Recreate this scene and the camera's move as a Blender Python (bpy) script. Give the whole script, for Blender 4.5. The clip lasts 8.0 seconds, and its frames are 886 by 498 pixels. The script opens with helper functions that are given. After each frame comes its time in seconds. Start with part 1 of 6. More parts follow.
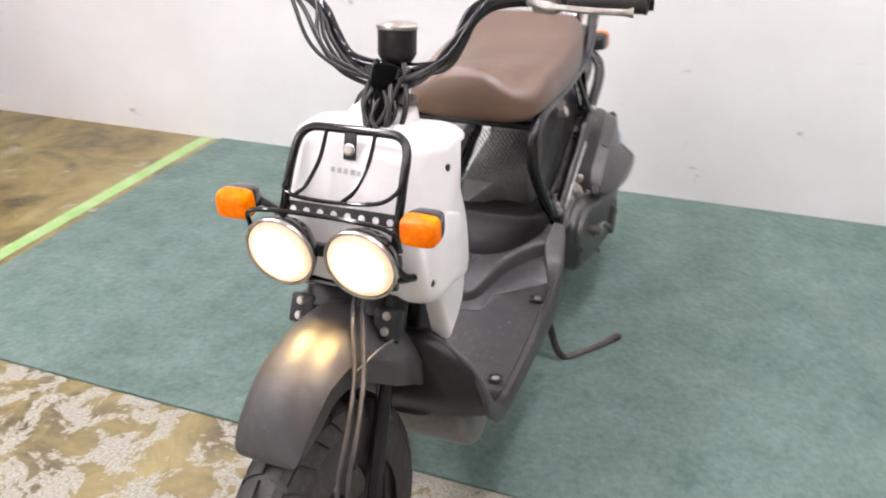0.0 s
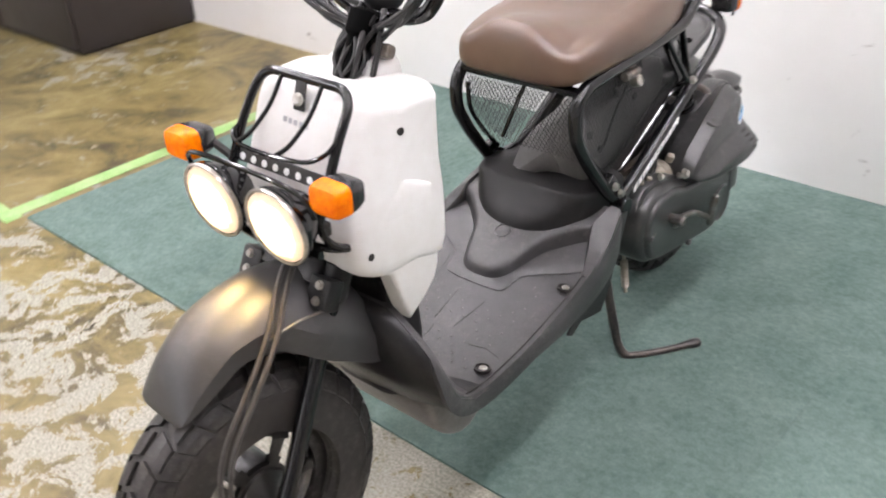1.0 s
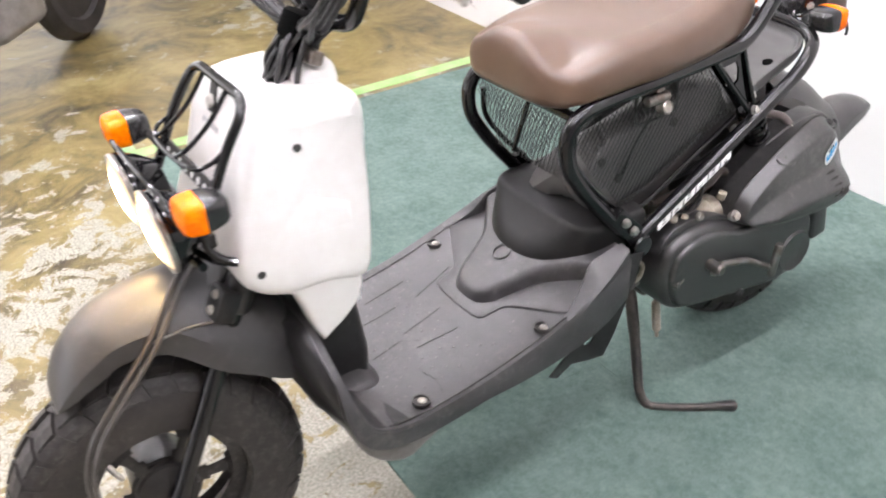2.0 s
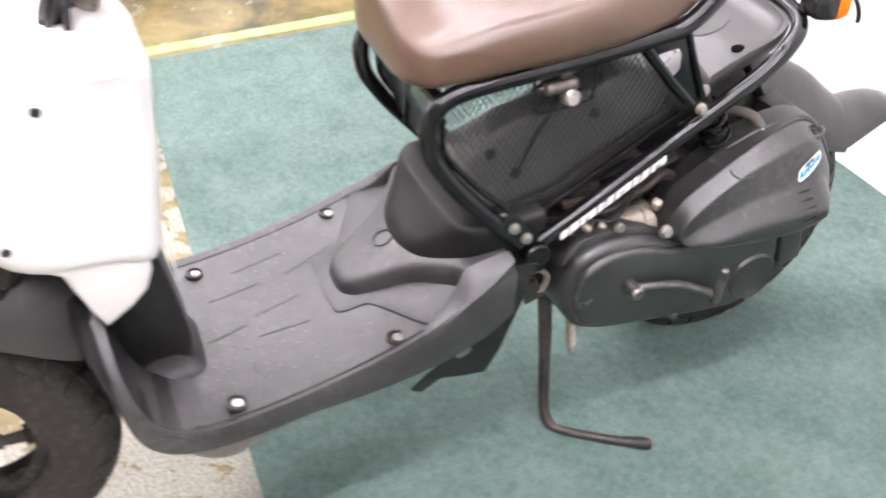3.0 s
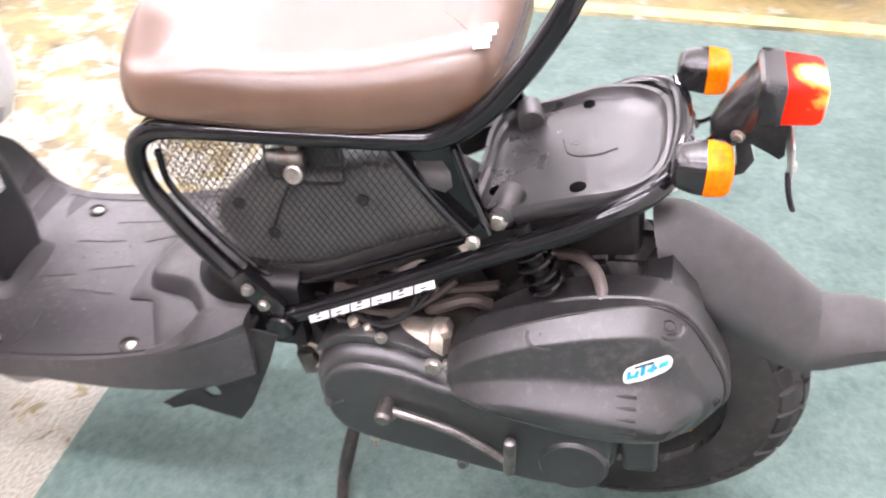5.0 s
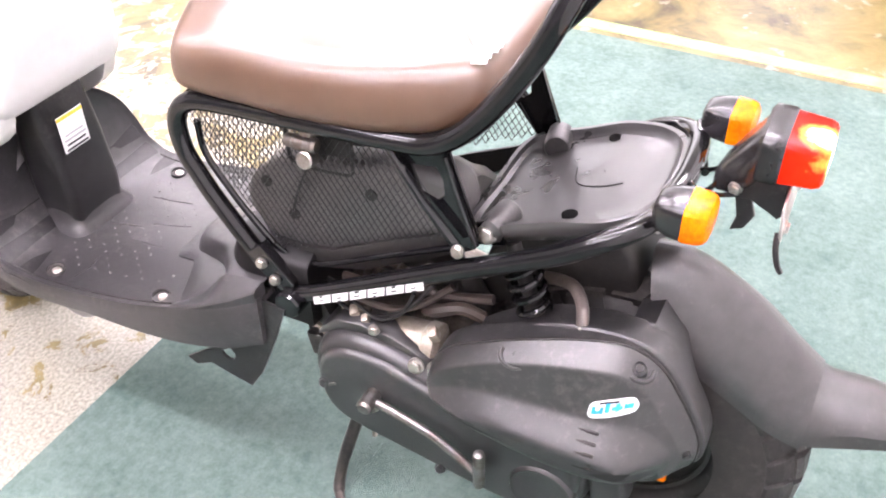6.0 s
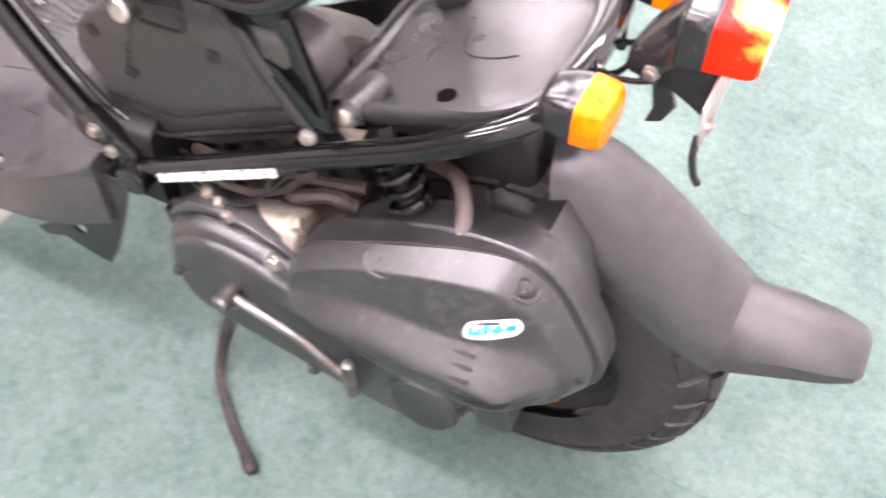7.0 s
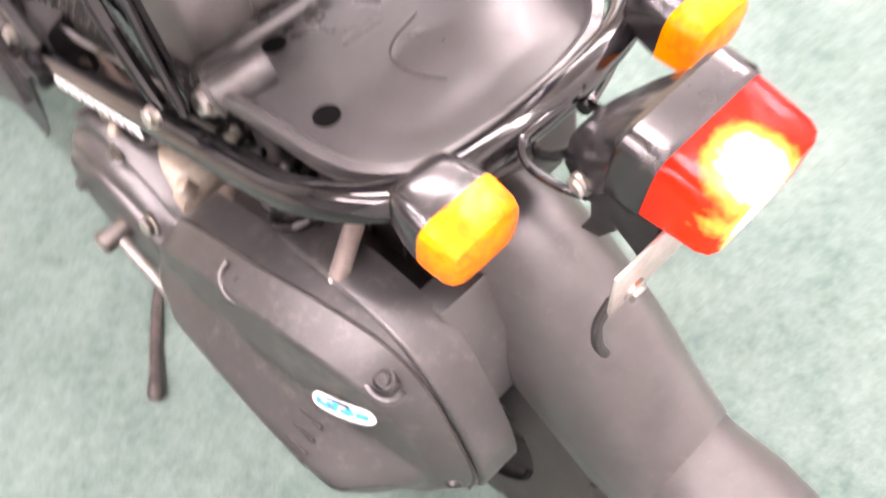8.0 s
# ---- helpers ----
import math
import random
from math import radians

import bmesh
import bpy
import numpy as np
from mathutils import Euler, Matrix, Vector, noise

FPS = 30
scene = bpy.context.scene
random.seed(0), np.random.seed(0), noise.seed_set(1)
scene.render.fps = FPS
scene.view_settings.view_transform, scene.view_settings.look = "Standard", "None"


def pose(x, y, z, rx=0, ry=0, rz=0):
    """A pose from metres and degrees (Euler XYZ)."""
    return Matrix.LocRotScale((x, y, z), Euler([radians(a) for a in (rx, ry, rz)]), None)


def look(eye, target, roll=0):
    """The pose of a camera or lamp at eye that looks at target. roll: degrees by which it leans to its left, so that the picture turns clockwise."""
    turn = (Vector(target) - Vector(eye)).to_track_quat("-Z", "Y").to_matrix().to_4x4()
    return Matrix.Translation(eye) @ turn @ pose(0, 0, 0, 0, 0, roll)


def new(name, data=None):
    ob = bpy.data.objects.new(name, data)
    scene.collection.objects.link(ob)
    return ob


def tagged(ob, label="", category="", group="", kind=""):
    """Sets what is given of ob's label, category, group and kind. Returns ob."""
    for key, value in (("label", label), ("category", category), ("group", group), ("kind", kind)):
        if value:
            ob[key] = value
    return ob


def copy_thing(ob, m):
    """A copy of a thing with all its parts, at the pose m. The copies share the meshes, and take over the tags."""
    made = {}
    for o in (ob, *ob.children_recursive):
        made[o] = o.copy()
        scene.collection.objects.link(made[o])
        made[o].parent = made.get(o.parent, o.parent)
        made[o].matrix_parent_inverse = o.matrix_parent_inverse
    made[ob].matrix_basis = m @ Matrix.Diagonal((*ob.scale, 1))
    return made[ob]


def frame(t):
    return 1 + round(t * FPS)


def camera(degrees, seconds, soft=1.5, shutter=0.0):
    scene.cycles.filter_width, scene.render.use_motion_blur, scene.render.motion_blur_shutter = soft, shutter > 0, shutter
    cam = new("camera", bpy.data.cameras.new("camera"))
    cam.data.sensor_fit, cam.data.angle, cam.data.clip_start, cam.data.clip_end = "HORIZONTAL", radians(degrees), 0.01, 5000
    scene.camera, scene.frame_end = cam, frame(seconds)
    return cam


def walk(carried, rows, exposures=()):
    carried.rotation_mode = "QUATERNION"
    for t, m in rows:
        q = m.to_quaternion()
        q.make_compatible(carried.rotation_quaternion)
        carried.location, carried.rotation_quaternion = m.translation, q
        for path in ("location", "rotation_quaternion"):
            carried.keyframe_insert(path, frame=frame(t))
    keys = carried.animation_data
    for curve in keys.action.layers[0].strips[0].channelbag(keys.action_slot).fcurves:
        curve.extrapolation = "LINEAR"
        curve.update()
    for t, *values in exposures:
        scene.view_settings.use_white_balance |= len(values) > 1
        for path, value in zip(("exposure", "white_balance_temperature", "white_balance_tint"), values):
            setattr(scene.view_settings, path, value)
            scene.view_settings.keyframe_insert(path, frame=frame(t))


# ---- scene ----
cam = camera(51.6, 8.0, soft=1.9, shutter=0.6)
PATH = [
    (0, (0.741, -0.233, 1.246), (0.007, 1.378, 0.315), -2.4),
    (0.3, (0.868, -0.158, 1.236), (-0.048, 1.37, 0.327), -2.4),
    (0.5, (0.946, -0.099, 1.249), (-0.063, 1.346, 0.304), -2.9),
    (1, (1.017, 0.12, 1.2), (-0.149, 1.385, 0.181), -3.0),
    (1.2, (1.045, 0.204, 1.213), (-0.179, 1.381, 0.157), -2.5),
    (2.3, (1.208, 0.678, 1.203), (-0.294, 1.425, 0.114), -3.4),
    (2.5, (1.176, 0.771, 1.197), (-0.308, 1.486, 0.062), -1.8),
    (3, (1.138, 0.984, 1.175), (-0.338, 1.539, -0.055), -1.6),
    (3.5, (1.162, 1.270, 1.176), (-0.332, 1.650, -0.094), -0.6),
    (3.8, (1.133, 1.381, 1.159), (-0.35, 1.707, -0.142), -1.3),
    (4, (1.080, 1.478, 1.143), (-0.412, 1.700, -0.172), -2.0),
    (4.2, (1.016, 1.553, 1.147), (-0.436, 1.71, -0.219), -1.1),
    (4.5, (0.98, 1.656, 1.146), (-0.501, 1.687, -0.198), -0.4),
    (4.7, (0.96, 1.742, 1.158), (-0.536, 1.609, -0.162), -0.9),
    (5, (0.972, 1.867, 1.184), (-0.495, 1.462, -0.114), -2.4),
    (5.2, (0.969, 1.922, 1.193), (-0.458, 1.408, -0.11), -3.4),
    (6.3, (0.906, 2.074, 1.181), (-0.418, 1.296, -0.101), -1.0),
    (6.5, (0.874, 2.082, 1.155), (-0.367, 1.334, -0.223), -1.6),
    (7, (0.709, 2.069, 1.118), (-0.42, 1.502, -0.431), 1.9),
    (7.5, (0.531, 2.08, 1.087), (-0.44, 1.544, -0.577), 6.2),
    (7.7, (0.459, 2.084, 1.094), (-0.445, 1.483, -0.585), 6.6),
    (8, (0.362, 2.078, 1.06), (-0.306, 1.457, -0.719), 3.5),
]
EXPOSURES = [(0.0, -0.02, 6450, 14), (1.2, 0.08, 6400, 12), (2.5, 0.54, 6350, 14), (3.5, 0.74, 6350, 16), (4.5, 0.88, 6400, 20), (5.2, 1.00, 6400, 22),
             (6.5, 1.28, 6450, 23), (7.2, 1.38, 6650, 25), (8.0, 1.48, 7100, 28)]
walk(cam, [(t, look(eye, target, roll)) for t, eye, target, roll in PATH], EXPOSURES)

# ---- world and light: a closed workshop bay lit by fluorescent battens ----
world = bpy.data.worlds.new("world")
scene.world = world
world.use_nodes = True
world.node_tree.nodes["Background"].inputs[0].default_value = (1.0, 0.97, 1.0, 1)
world.node_tree.nodes["Background"].inputs[1].default_value = 0.15
TUBE_POWER = 74.0


# ---- materials ----
def node(nt, kind, **inputs):
    n = nt.nodes.new(kind)
    for key, value in inputs.items():
        n.inputs[key.replace("_", " ")].default_value = value
    return n


def material(name, base, rough=0.5, metal=0.0, second=None, scale=30.0, blend=0.5, bump=0.0, bump_scale=200.0,
             rough_var=0.0, coat=0.0, emit=None, power=0.0, transmission=0.0, specular=0.5, dust=0.0):
    """A surface with variation at two scales in colour, gloss and relief."""
    m = bpy.data.materials.new(name)
    m.use_nodes = True
    nt = m.node_tree
    b = nt.nodes["Principled BSDF"]
    b.inputs["Base Color"].default_value = (*base, 1)
    b.inputs["Roughness"].default_value = rough
    b.inputs["Metallic"].default_value = metal
    b.inputs["Specular IOR Level"].default_value = specular
    if coat:
        b.inputs["Coat Weight"].default_value = coat
        b.inputs["Coat Roughness"].default_value = 0.08
    if transmission:
        b.inputs["Transmission Weight"].default_value = transmission
    if emit:
        b.inputs["Emission Color"].default_value = (*emit, 1)
        b.inputs["Emission Strength"].default_value = power
    tc = nt.nodes.new("ShaderNodeTexCoord")
    if second:
        n1 = node(nt, "ShaderNodeTexNoise", Scale=scale, Detail=6.0, Roughness=0.6)
        n2 = node(nt, "ShaderNodeTexNoise", Scale=scale * 7, Detail=3.0, Roughness=0.6)
        add = nt.nodes.new("ShaderNodeMath")
        add.operation = "MULTIPLY_ADD"
        add.inputs[1].default_value = 0.45
        ramp = nt.nodes.new("ShaderNodeValToRGB")
        ramp.color_ramp.elements[0].position = 0.5 + 0.225 - 0.16
        ramp.color_ramp.elements[1].position = 0.5 + 0.225 + 0.16
        ramp.color_ramp.elements[0].color = (*base, 1)
        ramp.color_ramp.elements[1].color = (*[a + (c - a) * blend * 2 if blend < 0.5 else c for a, c in zip(base, second)], 1)
        nt.links.new(tc.outputs["Object"], n1.inputs["Vector"])
        nt.links.new(tc.outputs["Object"], n2.inputs["Vector"])
        nt.links.new(n2.outputs[0], add.inputs[0])
        nt.links.new(n1.outputs[0], add.inputs[2])
        nt.links.new(add.outputs[0], ramp.inputs[0])
        nt.links.new(ramp.outputs[0], b.inputs["Base Color"])
        if rough_var:
            mr = nt.nodes.new("ShaderNodeMapRange")
            mr.inputs[1].default_value, mr.inputs[2].default_value = 0.45, 1.0
            mr.inputs[3].default_value, mr.inputs[4].default_value = max(0.02, rough - rough_var), min(1, rough + rough_var)
            nt.links.new(add.outputs[0], mr.inputs[0])
            nt.links.new(mr.outputs[0], b.inputs["Roughness"])
    if dust:
        spots = node(nt, "ShaderNodeTexNoise", Scale=70.0, Detail=9.0, Roughness=0.75, Distortion=0.2)
        cloud = node(nt, "ShaderNodeTexNoise", Scale=6.0, Detail=3.0)
        both = nt.nodes.new("ShaderNodeMath")
        both.operation = "MULTIPLY_ADD"
        both.inputs[1].default_value = 0.5
        cover = nt.nodes.new("ShaderNodeMapRange")
        cover.inputs[1].default_value, cover.inputs[2].default_value = 0.80, 1.02
        cover.inputs[4].default_value = dust
        grey = nt.nodes.new("ShaderNodeMix")
        grey.data_type = "RGBA"
        grey.inputs[7].default_value = (0.20, 0.185, 0.17, 1)
        for n in (spots, cloud):
            nt.links.new(tc.outputs["Object"], n.inputs["Vector"])
        nt.links.new(cloud.outputs[0], both.inputs[0])
        nt.links.new(spots.outputs[0], both.inputs[2])
        nt.links.new(both.outputs[0], cover.inputs[0])
        nt.links.new(cover.outputs[0], grey.inputs["Factor"])
        nt.links.new(ramp.outputs[0], grey.inputs[6])
        nt.links.new(grey.outputs[2], b.inputs["Base Color"])
    if bump:
        nb = node(nt, "ShaderNodeTexNoise", Scale=bump_scale, Detail=4.0)
        bp = node(nt, "ShaderNodeBump", Strength=bump, Distance=0.002)
        nt.links.new(tc.outputs["Object"], nb.inputs["Vector"])
        nt.links.new(nb.outputs[0], bp.inputs["Height"])
        nt.links.new(bp.outputs[0], b.inputs["Normal"])
    return m


M_WHITE = material("white_plastic", (0.78, 0.77, 0.76), 0.3, second=(0.72, 0.70, 0.68), scale=6, coat=0.3)
M_BLACKPAINT = material("gloss_black_paint", (0.004, 0.004, 0.005), 0.09, second=(0.007, 0.0065, 0.007), scale=25, rough_var=0.03, specular=0.5)
M_MESH = material("black_coated_mesh", (0.005, 0.005, 0.0055), 0.34, second=(0.012, 0.0115, 0.0115), scale=40, specular=0.6)
M_PLASTIC = material("black_grained_plastic", (0.009, 0.0085, 0.009), 0.34, second=(0.019, 0.018, 0.019), scale=9, bump=0.12, bump_scale=900, rough_var=0.06, specular=0.35, dust=0.18)
M_SCOOP = material("clean_black_plastic", (0.0065, 0.006, 0.0062), 0.42, second=(0.0105, 0.0098, 0.010), scale=9, bump=0.12, bump_scale=900, rough_var=0.05, specular=0.3, dust=0.03)
M_MUDGUARD = material("black_mudguard_plastic", (0.018, 0.017, 0.0175), 0.46, second=(0.034, 0.032, 0.033), scale=7, bump=0.12, bump_scale=900, rough_var=0.06, specular=0.7, dust=0.15)
M_FENDER = material("faded_black_plastic", (0.022, 0.0205, 0.0205), 0.34, second=(0.046, 0.043, 0.043), scale=7, bump=0.12, bump_scale=900, rough_var=0.07, specular=0.85, dust=0.25)
M_BOARD = material("floorboard_plastic", (0.019, 0.018, 0.019), 0.36, second=(0.042, 0.039, 0.041), scale=8, bump=0.25, bump_scale=700, rough_var=0.07, specular=0.65, dust=0.32)
M_CASE = material("dark_grey_case", (0.016, 0.0155, 0.016), 0.34, second=(0.029, 0.028, 0.028), scale=10, bump=0.2, bump_scale=800, rough_var=0.05, specular=0.85, dust=0.3)
M_TRAY = material("tray_plastic", (0.038, 0.0365, 0.0365), 0.28, second=(0.046, 0.044, 0.044), scale=5, bump=0.10, bump_scale=900, rough_var=0.015, specular=0.75, dust=0.04)
M_BOX = material("worn_box_plastic", (0.070, 0.066, 0.065), 0.34, second=(0.110, 0.104, 0.101), scale=6, bump=0.15, bump_scale=800, rough_var=0.05, specular=0.6, dust=0.3)
M_GLOSS = material("semi_gloss_black_plastic", (0.012, 0.0115, 0.012), 0.20, second=(0.020, 0.019, 0.020), scale=9, rough_var=0.04, specular=0.6, dust=0.1)
M_DARK = material("dull_black", (0.010, 0.009, 0.009), 0.6, second=(0.022, 0.019, 0.017), scale=14, dust=0.12)
M_RUBBER = material("tyre_rubber", (0.012, 0.0105, 0.010), 0.55, second=(0.030, 0.025, 0.023), scale=12, bump=0.3, bump_scale=500, dust=0.25)
M_RIM = material("black_rim", (0.012, 0.011, 0.011), 0.35, second=(0.03, 0.027, 0.025), scale=15, rough_var=0.1, dust=0.4)
M_SEAT = material("brown_vinyl", (0.080, 0.042, 0.024), 0.34, second=(0.102, 0.056, 0.033), scale=5, bump=0.12, bump_scale=650, rough_var=0.03, specular=0.8, coat=0.06)
# indicators are off: a faint glow is added to saturate their amber
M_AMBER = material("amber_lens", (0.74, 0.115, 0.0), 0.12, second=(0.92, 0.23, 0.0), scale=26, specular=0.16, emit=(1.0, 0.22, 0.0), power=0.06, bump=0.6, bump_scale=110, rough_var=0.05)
M_RED = material("red_lens", (0.34, 0.001, 0.001), 0.16, specular=0.14, bump=0.6, bump_scale=60)
M_HEAD = material("headlight_lens", (0.32, 0.30, 0.27), 0.12)
M_CHROME = material("bolt_steel", (0.55, 0.53, 0.50), 0.28, 1.0, second=(0.34, 0.30, 0.26), scale=60)
M_ALU = material("cast_aluminium", (0.30, 0.27, 0.24), 0.42, 0.85, second=(0.13, 0.105, 0.085), scale=22, bump=0.4, bump_scale=400)
M_STEEL = material("worn_lever_steel", (0.24, 0.235, 0.23), 0.42, 0.9, second=(0.16, 0.13, 0.11), scale=35)
M_RUST = material("rusty_black_steel", (0.036, 0.034, 0.034), 0.30, 0.5, second=(0.090, 0.076, 0.068), scale=18, bump=0.3, bump_scale=300)
M_HOSE = material("grey_hose", (0.15, 0.12, 0.11), 0.42, second=(0.09, 0.075, 0.065), scale=30)
M_PALE = material("pale_cast_metal", (0.42, 0.38, 0.32), 0.42, 0.35, second=(0.24, 0.20, 0.155), scale=20, bump=0.3, bump_scale=350)
M_BROWN = material("oily_brown_rubber", (0.034, 0.025, 0.021), 0.45, second=(0.060, 0.044, 0.035), scale=24)
M_GREYCABLE = material("grey_cable_sheath", (0.062, 0.056, 0.053), 0.30, second=(0.034, 0.031, 0.029), scale=40)
M_DOT = material("worn_pale_plastic", (0.14, 0.135, 0.13), 0.5)
M_PLATE = material("dull_plate_metal", (0.50, 0.48, 0.45), 0.38, 0.7, second=(0.36, 0.33, 0.30), scale=30)
M_HOLE = material("deep_shadow", (0.002, 0.002, 0.002), 0.9, specular=0.05)
M_CABLE = material("cable_sheath", (0.016, 0.015, 0.0155), 0.34, second=(0.009, 0.0085, 0.0085), scale=40)
M_STICKER = material("white_sticker", (0.80, 0.80, 0.80), 0.3)
M_INK = material("black_print", (0.02, 0.02, 0.022), 0.4)
M_GREYINK = material("grey_print", (0.40, 0.40, 0.42), 0.4)
M_CYAN = material("cyan_print", (0.02, 0.36, 0.70), 0.3)
M_YELLOW = material("yellow_print", (0.75, 0.55, 0.05), 0.4)
M_TANK = material("grey_tank_plastic", (0.22, 0.205, 0.20), 0.4, second=(0.15, 0.135, 0.13), scale=12)
M_CABINET = material("dark_brown_cabinet", (0.028, 0.022, 0.022), 0.45, second=(0.036, 0.029, 0.028), scale=3, rough_var=0.08)
M_TAPE = material("green_tape", (0.22, 0.40, 0.13), 0.5, second=(0.34, 0.46, 0.22), scale=14)
M_CEILING = material("ceiling_paint", (0.72, 0.71, 0.68), 0.8, second=(0.66, 0.65, 0.62), scale=2)
M_LAMP = material("fluorescent_tube", (1, 1, 1), 0.5, emit=(1.0, 0.955, 0.985), power=TUBE_POWER)
M_GREYWALL = material("grey_wall_paint", (0.25, 0.25, 0.255), 0.6, second=(0.30, 0.30, 0.30), scale=2)
M_DAY = material("daylight", (1, 1, 1), 0.5, emit=(0.97, 0.98, 1.0), power=1.8)
M_BATTEN = material("white_enamel", (0.8, 0.8, 0.8), 0.35)


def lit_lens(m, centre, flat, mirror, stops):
    """Paints a lit lamp's glow into its lens as emission, fading from a hot spot. stops: (metres, colour, power)."""
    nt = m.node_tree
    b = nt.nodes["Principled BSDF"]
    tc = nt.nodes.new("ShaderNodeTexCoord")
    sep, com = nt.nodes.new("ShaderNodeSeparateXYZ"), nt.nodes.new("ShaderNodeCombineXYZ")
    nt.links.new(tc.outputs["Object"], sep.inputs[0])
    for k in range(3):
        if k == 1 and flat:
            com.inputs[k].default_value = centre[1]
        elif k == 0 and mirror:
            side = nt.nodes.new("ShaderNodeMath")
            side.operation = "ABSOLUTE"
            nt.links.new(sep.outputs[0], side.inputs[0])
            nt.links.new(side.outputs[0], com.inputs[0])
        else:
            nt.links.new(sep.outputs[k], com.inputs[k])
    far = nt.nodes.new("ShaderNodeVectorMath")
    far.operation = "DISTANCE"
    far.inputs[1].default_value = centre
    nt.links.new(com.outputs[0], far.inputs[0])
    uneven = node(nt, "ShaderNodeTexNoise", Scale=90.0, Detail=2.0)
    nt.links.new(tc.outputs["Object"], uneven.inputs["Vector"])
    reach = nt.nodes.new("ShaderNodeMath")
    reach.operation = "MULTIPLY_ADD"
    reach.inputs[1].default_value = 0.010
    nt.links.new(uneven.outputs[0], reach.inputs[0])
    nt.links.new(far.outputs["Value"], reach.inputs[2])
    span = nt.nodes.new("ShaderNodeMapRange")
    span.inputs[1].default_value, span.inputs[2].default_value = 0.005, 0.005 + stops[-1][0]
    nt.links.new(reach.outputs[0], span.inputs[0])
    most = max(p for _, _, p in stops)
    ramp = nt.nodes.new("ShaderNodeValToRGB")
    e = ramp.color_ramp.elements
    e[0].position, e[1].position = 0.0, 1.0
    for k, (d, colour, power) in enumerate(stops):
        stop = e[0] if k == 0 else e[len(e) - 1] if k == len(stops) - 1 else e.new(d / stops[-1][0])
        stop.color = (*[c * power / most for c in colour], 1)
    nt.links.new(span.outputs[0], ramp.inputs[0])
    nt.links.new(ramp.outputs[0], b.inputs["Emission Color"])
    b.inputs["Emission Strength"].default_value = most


# no bulbs inside: white cores, halos and dim rims are painted lens emission
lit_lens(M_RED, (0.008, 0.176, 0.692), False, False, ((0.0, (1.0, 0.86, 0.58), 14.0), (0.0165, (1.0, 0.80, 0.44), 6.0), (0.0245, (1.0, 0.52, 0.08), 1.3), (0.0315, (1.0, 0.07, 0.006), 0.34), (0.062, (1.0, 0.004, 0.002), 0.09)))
lit_lens(M_HEAD, (0.0635, 0.0, 0.646), True, True, ((0.0, (1.0, 0.68, 0.26), 620.0), (0.021, (1.0, 0.66, 0.24), 240.0), (0.033, (1.0, 0.72, 0.34), 6.0), (0.042, (1.0, 0.74, 0.44), 1.0), (0.055, (1.0, 0.72, 0.44), 0.55)))



def carpet_material():
    """Needle-felt tiles: mottled blue-green fibres."""
    m = material("green_needle_felt", (0.12, 0.20, 0.175), 0.95, specular=0.15)
    nt = m.node_tree
    b = nt.nodes["Principled BSDF"]
    geo = nt.nodes.new("ShaderNodeNewGeometry")
    info = nt.nodes.new("ShaderNodeObjectInfo")
    big = node(nt, "ShaderNodeTexNoise", Scale=7.0, Detail=5.0, Roughness=0.65)
    mid = node(nt, "ShaderNodeTexNoise", Scale=75.0, Detail=4.0, Roughness=0.7)
    fine = node(nt, "ShaderNodeTexNoise", Scale=420.0, Detail=3.0, Roughness=0.7)
    for n in (big, mid, fine):
        nt.links.new(geo.outputs["Position"], n.inputs["Vector"])
    r1 = nt.nodes.new("ShaderNodeValToRGB")
    r1.color_ramp.elements[0].position, r1.color_ramp.elements[1].position = 0.37, 0.63
    r1.color_ramp.elements[0].color = (0.085, 0.134, 0.117, 1)
    r1.color_ramp.elements[1].color = (0.166, 0.226, 0.202, 1)
    mix = nt.nodes.new("ShaderNodeMath")
    mix.operation = "MULTIPLY_ADD"
    mix.inputs[1].default_value = 0.55
    half = nt.nodes.new("ShaderNodeMath")
    half.operation = "MULTIPLY"
    half.inputs[1].default_value = 0.45
    nt.links.new(big.outputs[0], half.inputs[0])
    nt.links.new(mid.outputs[0], mix.inputs[0])
    nt.links.new(half.outputs[0], mix.inputs[2])
    nt.links.new(mix.outputs[0], r1.inputs[0])
    hsv = nt.nodes.new("ShaderNodeHueSaturation")
    mr = nt.nodes.new("ShaderNodeMapRange")
    mr.inputs[3].default_value, mr.inputs[4].default_value = 0.93, 1.07
    nt.links.new(info.outputs["Random"], mr.inputs[0])
    nt.links.new(mr.outputs[0], hsv.inputs["Value"])
    nt.links.new(r1.outputs[0], hsv.inputs["Color"])
    nt.links.new(hsv.outputs[0], b.inputs["Base Color"])
    bp = node(nt, "ShaderNodeBump", Strength=0.8, Distance=0.004)
    nt.links.new(fine.outputs[0], bp.inputs["Height"])
    nt.links.new(bp.outputs[0], b.inputs["Normal"])
    return m


